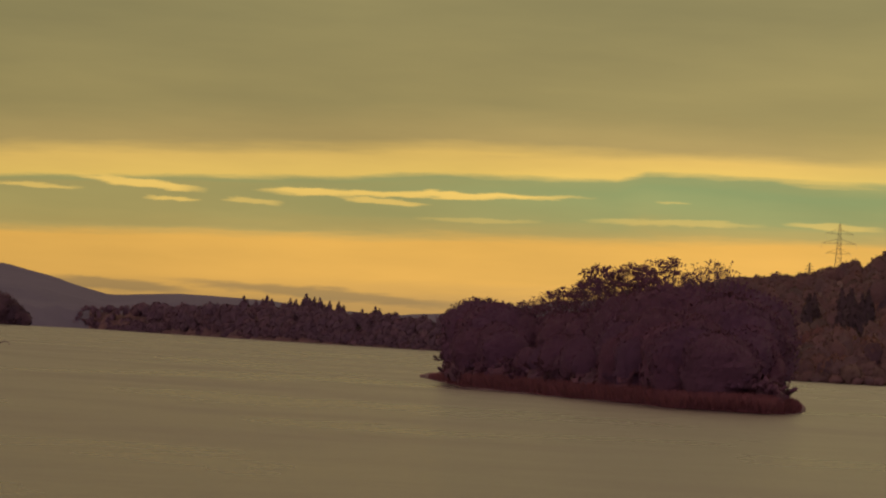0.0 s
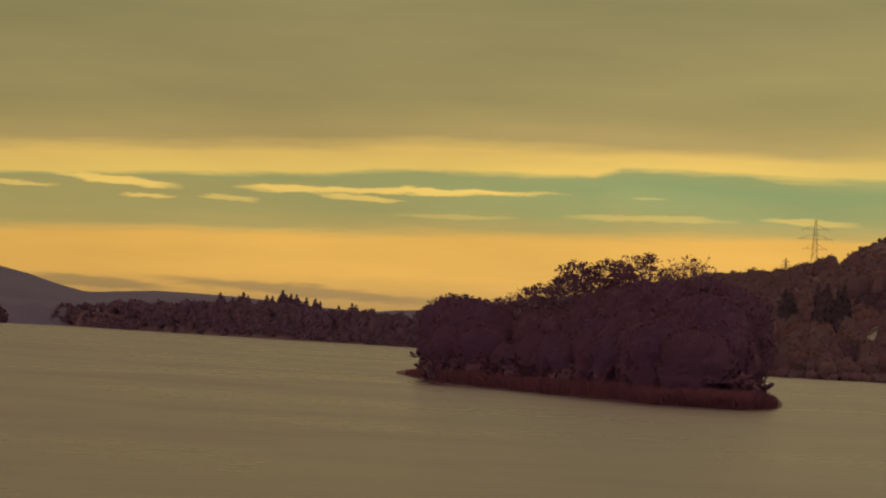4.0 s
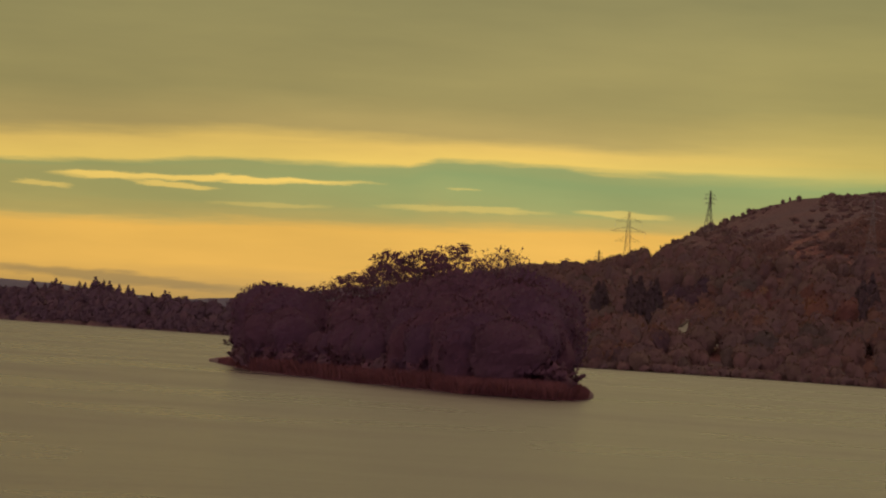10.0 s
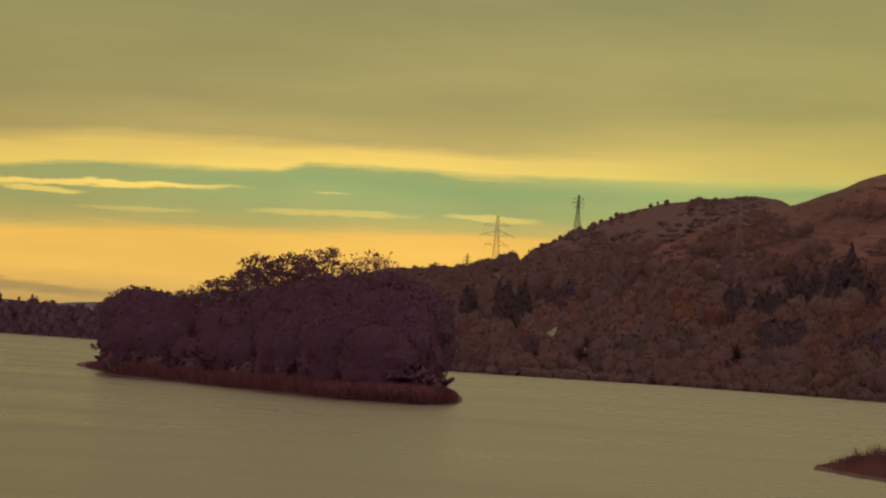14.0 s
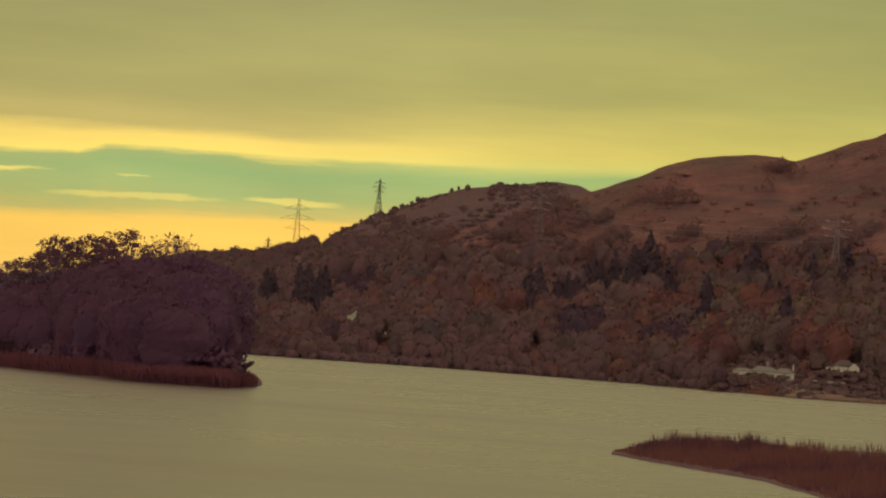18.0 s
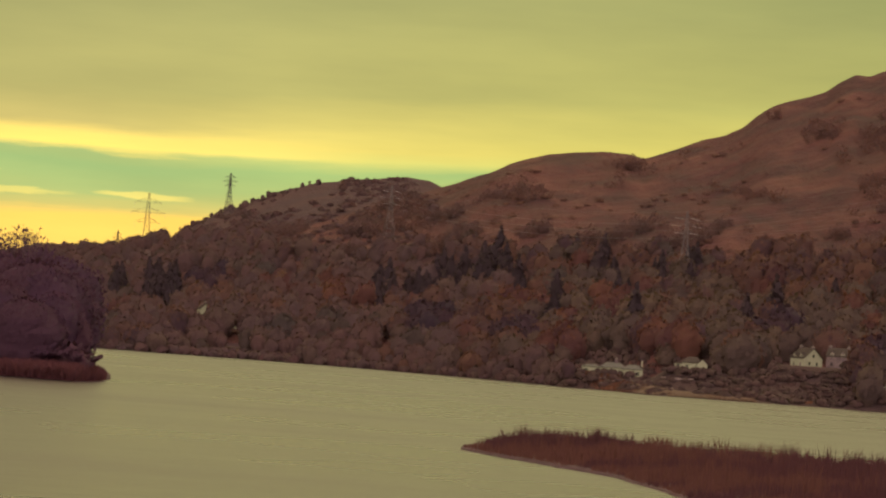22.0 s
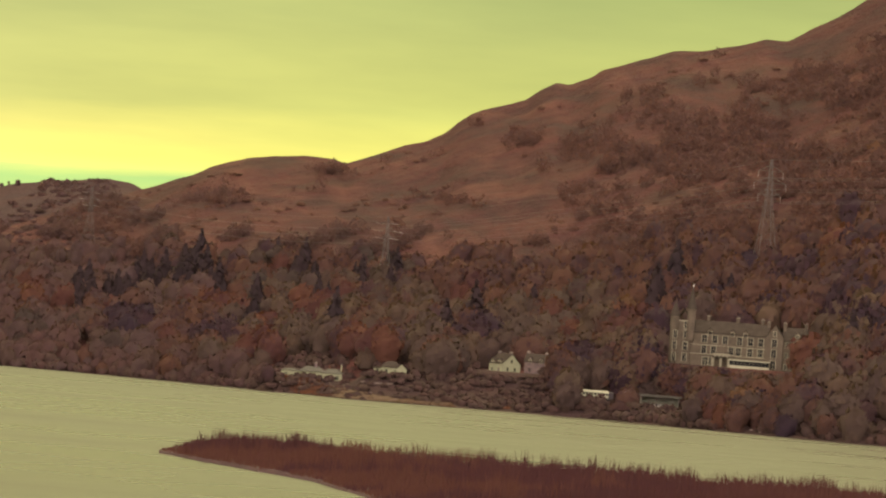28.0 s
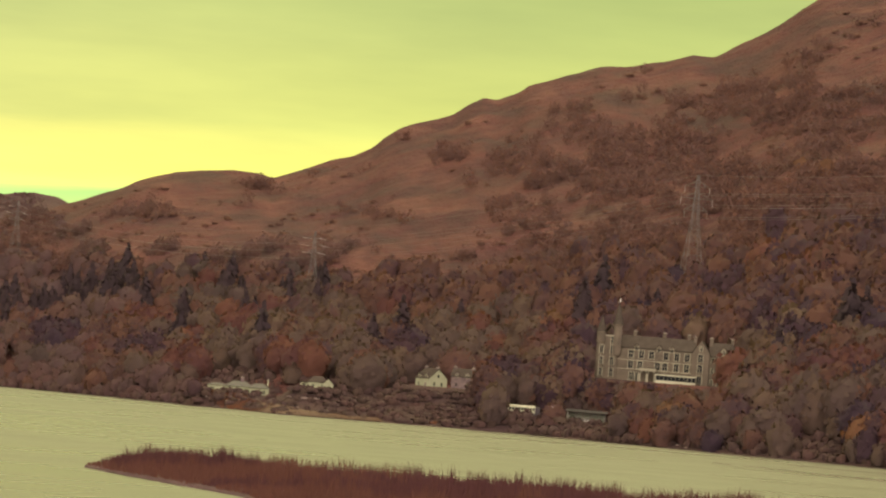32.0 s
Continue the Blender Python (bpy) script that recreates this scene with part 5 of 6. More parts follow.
# the baronial hotel above the station
def hotel():
    h = new("hotel")
    tagged(h, "grey stone baronial hotel with turrets and slate roofs above the station", "hotel")
    # main range
    gabled(h, WALL_STONE, -19.5, 11.5, 0, 12, -5, 13.4, 4.8)
    roof(h, SLATE, -19.5, 11.5, 0, 12, 13.4, 4.8, over=0.45)
    box_part("string_course", h, DRESSED, -19.5, 11.5, -0.18, 0.0, 4.55, 4.8)
    box_part("string_course", h, DRESSED, -19.5, 11.5, -0.18, 0.0, 8.3, 8.5)
    for x in (-13.6, -9.4, -5.3, 0.6, 5.0, 9.2):
        window(h, x, 9.4, 1.9, 3.0)
    for x in (-11.5, -2.4, 2.8):
        dormer(h, x, -0.1, 12.2, 2.4, 1.9)
    for x in (-13.6, -9.7, -2.6, 0.4, 5.0, 9.2):
        window(h, x, 5.0, 1.9, 3.1)
    for x in (-13.4, -12.2, -10.8):
        window(h, x, 0.3, 0.9, 3.2)
    for x in (-13.0, -1.0, 9.0):
        chimney(h, x, 6.0, 16.5, 20.2)
    # corner towers with their spires
    box_part("tower", h, WALL_STONE, -26.2, -19.2, -1.4, 8.0, -5, 17.2)
    for z in (1.2, 5.8, 10.4, 14.3):
        window(h, -21.2, z, 1.5, 3.1, -1.4)
    box_part("parapet", h, DRESSED, -26.5, -18.9, -1.7, 8.3, 17.2, 17.7)
    roof(h, SLATE, -26.0, -19.4, -1.2, 7.8, 17.7, 4.2, "y", 0.0)
    t = drum("turret", h, WALL_STONE, -26.1, -1.2, [(-5, 1.6), (14.0, 1.6), (14.4, 1.85), (19.0, 1.85)], 12)
    drum("turret_roof", t, SLATE, -26.1, -1.2, [(19.0, 2.1), (19.2, 2.05), (25.3, 0.12), (26.2, 0.05)], 12)
    for z in (1.2, 5.8, 10.2):
        window(h, -25.4, z, 1.3, 3.1, -2.85)
    s = drum("turret", h, WALL_STONE, -19.6, -0.6, [(8.5, 0.6), (10.0, 1.7), (21.5, 1.7), (21.8, 1.95), (22.3, 1.95)], 12)
    drum("spire", s, SLATE, -19.6, -0.6, [(22.3, 2.1), (22.5, 2.0), (31.3, 0.12)], 12)
    drum("finial", s, CERAMIC, -19.6, -0.6, [(31.3, 0.12), (32.0, 0.28), (32.3, 0.1), (33.2, 0.05)], 8, "pale finial")
    # right wing with crow gables
    gabled(h, WALL_STONE, 11.3, 18.2, -1.6, 12.5, -5, 13.2, 4.9, "y")
    roof(h, SLATE, 11.3, 18.2, -1.4, 12.5, 13.2, 4.9, "y", 0.25)
    gabled(h, WALL_STONE, 18.1, 27.0, 0.4, 12.5, -5, 12.2, 5.6)
    roof(h, SLATE, 18.1, 27.0, 0.4, 12.5, 12.2, 5.6)
    gabled(h, WALL_STONE, 20.9, 26.6, -1.0, 6, -5, 12.6, 3.9, "y")
    roof(h, SLATE, 20.9, 26.6, -0.8, 6, 12.6, 3.9, "y", 0.2)
    for z in (0.8, 5.3, 9.6):
        window(h, 14.7, z, 1.9, 3.1, -1.6)
        window(h, 19.6, z, 0.9, 2.1, 0.4)
        window(h, 22.6, z, 1.4, 3.0, -1.0)
        window(h, 24.8, z, 1.4, 3.0, -1.0)
    window(h, 23.7, 13.2, 0.9, 1.8, -1.0)
    window(h, 14.7, 14.0, 0.9, 1.8, -1.6)
    for x in (11.6, 18.2, 26.7):
        chimney(h, x, 5.0, 15.0, 19.6)
    c = drum("turret", h, WALL_STONE, 27.0, -0.4, [(6.0, 0.3), (7.5, 1.3), (14.5, 1.3)], 10)
    drum("turret_roof", c, SLATE, 27.0, -0.4, [(14.5, 1.55), (18.6, 0.06)], 10)
    # arched porch
    bm = bmesh.new()
    for x in (-9.3, -6.2, -3.1):
        slab(bm, x - 0.4, x + 0.4, -3.6, -2.8, -5, 3.2)
    slab(bm, -9.7, -2.7, -3.6, -2.8, 4.4, 5.4)
    for cx in (-7.75, -4.65):
        prev = None
        for k in range(9):
            w = math.pi * k / 8
            x, z = cx + 1.15 * math.cos(w), 3.2 + 1.15 * math.sin(w)
            if prev:
                v = [bm.verts.new(c_) for c_ in ((prev[0], -3.6, prev[1]), (x, -3.6, z), (x, -3.6, 4.4), (prev[0], -3.6, 4.4), (prev[0], -2.8, prev[1]), (x, -2.8, z), (x, -2.8, 4.4), (prev[0], -2.8, 4.4))]
                for f in ((0, 1, 2, 3), (7, 6, 5, 4), (0, 4, 5, 1)):
                    bm.faces.new([v[i] for i in f])
            prev = (x, z)
    part("porch", bm_mesh("porch", bm, DRESSED), h, "pale two-arched stone porch")
    box_part("porch_roof", h, SLATE, -9.9, -2.5, -3.8, 0.0, 5.4, 5.7)
    # glazed sun lounge
    lounge = box_part("sun_lounge", h, PAINT, -2.6, 13.4, -4.6, 0.0, -5, 1.0, label="cream glazed sun lounge along the front")
    for k in range(10):
        x = -2.6 + 1.6 * k
        if k < 10:
            box_part("mullion", lounge, PAINT, x, x + 0.1, -4.56, -4.4, 1.0, 2.9)
            box_part("pane", lounge, GLASS, x + 0.1, x + 1.6, -4.52, -4.46, 1.0, 2.9)
    box_part("mullion", lounge, PAINT, 13.3, 13.4, -4.56, -4.4, 1.0, 2.9)
    box_part("fascia", lounge, PAINT, -2.9, 13.7, -4.9, 0.0, 2.9, 3.4)
    box_part("plinth", h, WALL_STONE, -27.5, 27.5, -6.2, 13, -10, -4.6)
    return h


m, d, p = facing_pose(22.7, 0.66, -4.0, r=1322)
put(hotel(), m)


# the white house with dormers and its stone neighbour
def house(name, label, wall, w, deep, eaves, rise, dormers=0, extra=None, rows=2):
    """A gabled house; the ridge runs along x, the gable wall looks to +x."""
    h = new(name)
    tagged(h, label, "house")
    gabled(h, wall, 0, w, 0, deep, -3, eaves, rise)
    roof(h, SLATE, 0, w, 0, deep, eaves, rise, over=0.3)
    chimney(h, 0.6, deep / 2, eaves + rise - 0.8, eaves + rise + 0.7, mat=RUBBLE)
    chimney(h, w - 0.7, deep / 2, eaves + rise - 0.8, eaves + rise + 0.6, mat=RUBBLE)
    n = max(2, int(w / 3.2))
    for k in range(n):
        x = w * (k + 0.5) / n
        if k == n // 2:
            dr = box_part("door", h, TIMBER, x - 0.5, x + 0.5, -0.06, 0.05, 0.0, 2.05)
            box_part("lintel", dr, DRESSED, x - 0.7, x + 0.7, -0.1, 0.05, 2.05, 2.3)
        else:
            window(h, x, 0.9, 1.0, 1.3, 0.0, wall)
    for k in range(dormers):
        dormer(h, w * (k + 0.5) / dormers, 0.1, eaves - 0.6, 1.7, 1.7, wall, 2.4)
    for y, z in ((deep * 0.3, 1.0), (deep * 0.7, 1.0), (deep * 0.5, eaves + 0.3))[: 3 if rows == 2 else 2]:
        wn = box_part("window", h, wall, w - 0.02, w + 0.12, y - 0.62, y + 0.62, z - 0.12, z)
        box_part("pane", wn, GLASS, w - 0.02, w + 0.05, y - 0.45, y + 0.45, z, z + 1.35)
        box_part("lintel", wn, wall, w - 0.02, w + 0.1, y - 0.62, y + 0.62, z + 1.35, z + 1.5)
    return h


m, d, p = facing_pose(18.42, 0.25, 0, r=1343)
put(house("white_house", "white harled house with slate roof, dormers and a wide gable", HARL, 8.5, 9.8, 3.9, 4.0, 2), m @ pose(-1.0, 0, -0.6, 0, 0, -50))
m, d, p = facing_pose(19.02, 0.3, 0, r=1346)
put(house("stone_house", "brown stone house half hidden by a red tree", RUBBLE, 9.0, 8.0, 5.0, 3.2, 2), m @ pose(-0.5, 1.0, 0, 0, 0, -12))


# low white cottages on the shore
def cottage(name, label, spans, hip=True):
    """spans: x0, x1, y0, eaves height, ridge rise, wall material."""
    h = new(name)
    tagged(h, label, "cottage")
    for x0, x1, y0, eaves, rise, wall, top in spans:
        box_part("wall", h, wall, x0, x1, y0, y0 + 7, -3, eaves)
        bm = bmesh.new()
        o, run = 0.4, min(2.6, (x1 - x0) * 0.3) if hip else 0.02
        lo = [bm.verts.new(c) for c in ((x0 - o, y0 - o, eaves), (x1 + o, y0 - o, eaves), (x1 + o, y0 + 7 + o, eaves), (x0 - o, y0 + 7 + o, eaves))]
        md = [bm.verts.new((v.co.x, v.co.y, eaves + 0.18)) for v in lo]
        hi = [bm.verts.new(c) for c in ((x0 + run, y0 + 3.5, eaves + rise), (x1 - run, y0 + 3.5, eaves + rise))]
        bm.faces.new(lo[::-1])
        for i in range(4):
            bm.faces.new((lo[i], lo[(i + 1) % 4], md[(i + 1) % 4], md[i]))
        bm.faces.new((md[0], md[1], hi[1], hi[0]))
        bm.faces.new((md[2], md[3], hi[0], hi[1]))
        bm.faces.new((md[1], md[2], hi[1]))
        bm.faces.new((md[3], md[0], hi[0]))
        part("roof", bm_mesh("roof", bm, top), h)
        n = max(1, int((x1 - x0) / 3.0))
        for k in range(n):
            window(h, x0 + (x1 - x0) * (k + 0.5) / n, 0.75, 1.25, 1.35, y0, wall)
    return h


LIGHTROOF = rough_stuff("pale_roof_tile", (0.066, 0.063, 0.045), (0.098, 0.094, 0.066), 0.4, 3.0, 0.8, 0.3, 0.04)
m, d, p = facing_pose(15.28, -0.07, 0, r=1332)
c = put(cottage("shore_bungalow", "long low white bungalow with pale hipped roofs on the shore",
                [(-12.5, -4.6, 0.5, 3.0, 1.0, HARL, LIGHTROOF), (-5.0, 5.5, 3.0, 3.2, 2.2, HARL, LIGHTROOF), (4.5, 12.5, 0.0, 3.0, 2.0, HARL, LIGHTROOF)]), m)
c.location.z -= 0.3
chimney(c, 1.5, 6.5, 5.0, 7.0, 1.2, 1.0, RUBBLE, 1)
chimney(c, 12.0, 3.5, 4.2, 6.6, 0.5, 0.5, HARL, 1)
m, d, p = facing_pose(16.66, 0.02, 0, r=1310)
c = put(cottage("white_cottage", "small white cottage with a dark slate roof and porch", [(-3.8, 4.2, 0.0, 2.9, 2.6, HARL, SLATE), (-6.8, -3.9, 1.5, 2.4, 0.6, HARL, SLATE)]), m)
gabled(c, HARL, 2.2, 6.4, -1.4, 5, -3, 2.6, 1.9, "y")
roof(c, SLATE, 2.2, 6.4, -1.3, 5, 2.6, 1.9, "y", 0.25)

# houses deep in the trees beyond the island
m, d, p = facing_pose(8.05, 0.3, 0)
put(house("gable_house", "white gabled house half hidden in trees across the loch", HARL, 7, 8, 4.5, 3.6, 0), m @ pose(-4, 4, 0.5, 0, 0, -75))
m, d, p = facing_pose(8.6, 0.14, 0)
put(house("pale_cottage", "pale cottage half hidden in trees across the loch", HARL, 9, 6, 2.8, 2.4, 0), m @ pose(-4, 3, 0.8, 0, 0, -10))
m, d, p = facing_pose(8.23, -0.1, 0)
put(house("boat_house", "small pale boathouse by the far water's edge", HARL, 4, 5, 2.4, 1.8, 0, rows=1), m @ pose(-2, 0, 0.2, 0, 0, -20))
m, d, p = facing_pose(17.33, 1.6, 0)
put(house("white_bothy", "tiny white bothy high on the wooded slope", HARL, 5, 4.5, 2.4, 1.8, 0, rows=1), m @ pose(-2, 0, 4.0, 0, 0, -30))


# ---- the station by the water ----
def carriage():
    h = new("railway_carriage")
    tagged(h, "cream old railway carriage with a row of windows", "railway carriage")
    solid("body", h, PAINT, [(0, 1.0), (2.7, 1.0), (2.75, 3.2), (2.2, 3.75), (1.35, 3.9), (0.5, 3.75), (-0.05, 3.2)], -6.2, 4.6)
    solid("vestibule", h, DARKSTEEL, [(0.1, 1.0), (2.6, 1.0), (2.6, 3.2), (1.35, 3.7), (0.1, 3.2)], 4.6, 6.6, label="dark end vestibule")
    for k in range(9):
        x = -5.6 + 1.15 * k
        w = box_part("window", h, PAINT, x, x + 0.85, -0.1, -0.03, 1.95, 2.03)
        box_part("pane", w, GLASS, x + 0.05, x + 0.8, -0.07, 0.02, 2.03, 2.95)
    box_part("underframe", h, DARKSTEEL, -6.0, 6.4, 0.3, 2.4, 0.6, 1.0)
    for x in (-4.8, -3.2, 3.2, 4.8):
        for y in (0.35, 2.15):
            bm = bmesh.new()
            bmesh.ops.create_cone(bm, cap_ends=True, segments=12, radius1=0.46, radius2=0.46, depth=0.14, matrix=Matrix.Translation((x, y, 0.46)) @ Matrix.Rotation(math.pi / 2, 4, "X"))
            part("wheel", bm_mesh("wheel", bm, DARKSTEEL), h)
    return h


m, d, p = facing_pose(20.28, -0.16, 6, r=1284)
put(carriage(), m @ pose(0.6, 0, 1.1))


def platform(az, el, length, high):
    m, d, p = facing_pose(az, el, 3, r=1273)
    h = new("retaining_wall")
    tagged(h, "brown rubble retaining wall below the railway platform", "wall", kind="structure")
    box_part("masonry", h, RUBBLE, -length / 2, length / 2, 0, 3.5, -5, high)
    n = int(length / 2.6)
    for k in range(n):
        box_part("cope_stone", h, DRESSED, -length / 2 + 2.6 * k + 0.03, -length / 2 + 2.6 * k + 2.57, -0.18, 0.6, high, high + 0.22)
    for k in range(0, n + 1, 2):
        box_part("buttress", h, RUBBLE, -length / 2 + 2.6 * k - 0.35, -length / 2 + 2.6 * k + 0.35, -0.5, 0.1, -5, high - 0.4)
    return put(h, m)


platform(20.95, -0.3, 50, 0.6)


def station():
    h = new("station_shelter")
    tagged(h, "low green station shelter under a flat grey canopy", "shelter")
    box_part("back_wall", h, GREENPAINT, -7.5, 7.5, 3.0, 3.3, -1, 3.2)
    box_part("side_wall", h, GREENPAINT, -7.6, -7.35, 0.2, 3.3, -1, 3.2)
    box_part("side_wall", h, GREENPAINT, 7.35, 7.6, 0.2, 3.3, -1, 3.2)
    box_part("canopy", h, LIGHTROOF, -8.4, 8.4, -1.2, 4.0, 3.2, 4.1)
    for k in range(6):
        box_part("post", h, TIMBER, -7.3 + 2.9 * k, -7.1 + 2.9 * k, -0.9, -0.7, -1, 3.2)
    box_part("bench", h, TIMBER, -4, 3, 2.3, 2.9, 0.4, 0.5)
    return h


m, d, p = facing_pose(21.42, -0.12, 4, r=1289)
put(station(), m @ pose(0, 0, 1.0))


def parked_car(colour):
    h = new("parked_car")
    tagged(h, "pale car parked below the station shelter", "car")
    solid("body", h, colour, [(-2.1, 0.35), (2.1, 0.35), (2.15, 0.85), (1.3, 0.98), (0.6, 1.45), (-1.1, 1.47), (-1.9, 1.0), (-2.15, 0.9)], -0.85, 0.85, "y")
    solid("side_glass", h, GLASS, [(0.95, 1.0), (0.5, 1.38), (-1.0, 1.4), (-1.55, 1.02)], -0.87, 0.87, "y")
    for x in (-1.35, 1.35):
        for y in (-0.82, 0.82):
            bm = bmesh.new()
            bmesh.ops.create_cone(bm, cap_ends=True, segments=14, radius1=0.33, radius2=0.33, depth=0.2, matrix=Matrix.Translation((x, y, 0.33)) @ Matrix.Rotation(math.pi / 2, 4, "X"))
            part("wheel", bm_mesh("wheel", bm, DARKSTEEL), h)
    return h


m, d, p = facing_pose(21.4, -0.2, 4, r=1280)
put(parked_car(CERAMIC), m @ pose(0, -1, 0))
put(parked_car(PAINT), m @ pose(-4.8, -1, 0))


# ---- pylons with their wires ----
def bars(segments, mat_name, mat, parent, thick, label=""):
    out = []
    for a, b in segments:
        out.append(tube([a, b], [thick, thick], 4))
    v, f = joined(out)
    return part(mat_name, mesh_np(mat_name, v, f, mat), parent, label)


ARMS = [(0.7, 4.6), (0.8, 6.4), (0.9, 5.0)]      # level, reach on each side


def pylon(height, mat, thick, wide=1.05, strung=None):
    h = new("pylon")
    tagged(h, "lattice steel power pylon with three pairs of cross-arms", "pylon", "pylons along the hill")
    k = height / 48.0

    def half(t):
        return k * (4.6 * (1 - t / 0.62) + 1.35 * t / 0.62 if t < 0.62 else 1.35 - 0.95 * (t - 0.62) / 0.38)

    lv = [0, 0.17, 0.32, 0.44, 0.54, 0.62, 0.7, 0.75, 0.8, 0.85, 0.9, 1.0]
    cor = {t: [Vector((sx * half(t), sy * half(t), t * height)) for sx, sy in ((-1, -1), (1, -1), (1, 1), (-1, 1))] for t in lv}
    for c in range(4):
        bars([(cor[a][c], cor[b][c]) for a, b in zip(lv, lv[1:])], "leg", mat, h, thick)
    for c in range(4):
        seg = []
        for a, b in zip(lv, lv[1:]):
            seg += [(cor[a][c], cor[b][(c + 1) % 4]), (cor[a][(c + 1) % 4], cor[b][c]), (cor[b][c], cor[b][(c + 1) % 4])]
        bars(seg, "bracing", mat, h, thick * 0.55)
    for t, reach in ARMS:
        w = half(t)
        for s in (-1, 1):
            tip = Vector((s * reach * k * wide, 0, t * height))
            seg = [(Vector((s * w, y * w, t * height)), tip) for y in (-1, 1)] + [(Vector((s * w, y * w, t * height + 2.2 * k)), tip) for y in (-1, 1)]
            mid = tip * 0.5 + Vector((s * w, 0, t * height)) * 0.5
            seg.append((mid, mid + Vector((0, 0, 1.1 * k))))
            bars(seg, "cross_arm", mat, h, thick * 0.7)
            for way in ((Vector((0, 0, -1)),) if strung is None else (strung, -strung)):
                disc = [tube([tip + way * 0.2, tip + way * 3.0 * k], [0.08, 0.08], 6)]
                for q in range(6):
                    z = tip + way * (0.5 + 0.42 * q) * k
                    disc.append(tube([z, z + way * 0.16], [0.16, 0.13], 8))
                part("insulator", mesh_np("insulator", *joined(disc), INSULATOR), h, "pale string insulator")
    return h


def ends_of(m, height, wide=1.05):
    k = height / 48.0
    return [m @ Vector((s * reach * k * wide, 0, t * height - 3.0 * k)) for t, reach in ARMS for s in (-1, 1)] + [m @ Vector((0, 0, height))]


LINE = []
for az, el, top, turn, mat, thick, wide in ((6.93, 1.52, 2.42, 4, DARKSTEEL, 0.2, 1.32), (8.33, 2.12, 2.88, 25, DARKSTEEL, 0.19, 1.3), (11.18, 1.75, 2.88, 20, STEEL, 0.09, 1.05),
                                            (16.4, 1.5, 2.8, -12, STEEL, 0.1, 1.05), (23.04, 2.25, 4.33, 18, STEEL, 0.11, 1.05)):
    m, d, p = facing_pose(az, el, turn)
    hgt = EYE + d * math.tan(radians(top)) - p.z
    put(pylon(hgt, mat, thick, wide, Vector((0.9, 0.4, -0.1)).normalized() if az in (11.18, 16.4) else None), m)
    LINE.append((m, hgt))
p = on_ground(6.44, 4000)
q = EYE + 4000 * math.tan(radians(1.72)) - p.z
far = put(pylon(max(q, 30), DARKSTEEL, 0.2), pose(*p, 0, 0, 15))
p = facing(28.6, 3.0)
LINE.append((pose(*p, 0, 0, -20), 46.0))
for (m0, h0), (m1, h1), gauge in zip(LINE[2:], LINE[3:], (0.03, 0.036, 0.046)):
    for k, (a, b) in enumerate(zip(ends_of(m0, h0), ends_of(m1, h1))):
        sag = (a - b).length * 0.012
        path = [a.lerp(b, i / 24) - Vector((0, 0, 4 * sag * (i / 24) * (1 - i / 24))) for i in range(25)]
        v, f = tube([tuple(c) for c in path], [gauge] * 25, 4)
        tagged(new("power_line", mesh_np("power_line", v, f, ALLOY)), "thin grey power cable sagging between pylons", "cable", "cables on the pylons")


# ---- small things along the shore and on the water ----
def boulder(g, size):
    """An uneven stone."""
    bm = bmesh.new()
    bmesh.ops.create_icosphere(bm, subdivisions=2, radius=1.0)
    for v in bm.verts:
        v.co *= 0.75 + 0.45 * noise.noise(v.co * 1.3 + Vector((g.random() * 9, 0, 0)))
        v.co = Vector((v.co.x * size, v.co.y * size * 0.8, v.co.z * size * 0.55))
    return bm_mesh("boulder", bm, STONES)


g = np.random.default_rng(33)
ROCKS = [boulder(g, 1.0) for _ in range(6)]
spots = []
for k in range(60):
    az = 14.7 + 2.1 * g.random()
    spots.append((az, -0.36 + 0.14 * g.random() + 0.02 * (az - 15), 0.35 + 0.6 * g.random()))
for k in range(9):
    spots.append((17.95 + 0.16 * g.random(), -0.35 + 0.05 * g.random(), 0.6 + 0.7 * g.random()))
for k in range(60):
    spots.append((20.3 + 6.2 * g.random(), -0.46 + 0.09 * g.random(), 0.3 + 0.5 * g.random()))
for az, el, size in spots:
    p = facing(az, el)
    ob = new("boulder", ROCKS[int(g.integers(6))])
    ob.matrix_basis = pose(p.x, p.y, p.z + 0.1, 0, 0, g.random() * 360) @ Matrix.Diagonal((size * 1.4, size, size, 1))
    tagged(ob, "pale weathered boulder on the loch shore", "boulder", "boulders along the shore")


def sea_wall(az, el, length, high, mat):
    m, d, p = facing_pose(az, el, 8)
    h = tagged(new("shore_wall"), "low pale stone wall along the grassy embankment", "wall", kind="structure")
    n = int(length / 1.4)
    for k in range(n):
        hh = high * (0.85 + 0.25 * g.random())
        box_part("stone", h, mat, -length / 2 + 1.4 * k, -length / 2 + 1.4 * k + 1.36, 0, 0.7, -1.5, hh)
    return put(h, m)


sea_wall(25.66, -0.2, 9.5, 0.5, DRESSED)
sea_wall(16.55, -0.2, 9.0, 0.3, STONES)


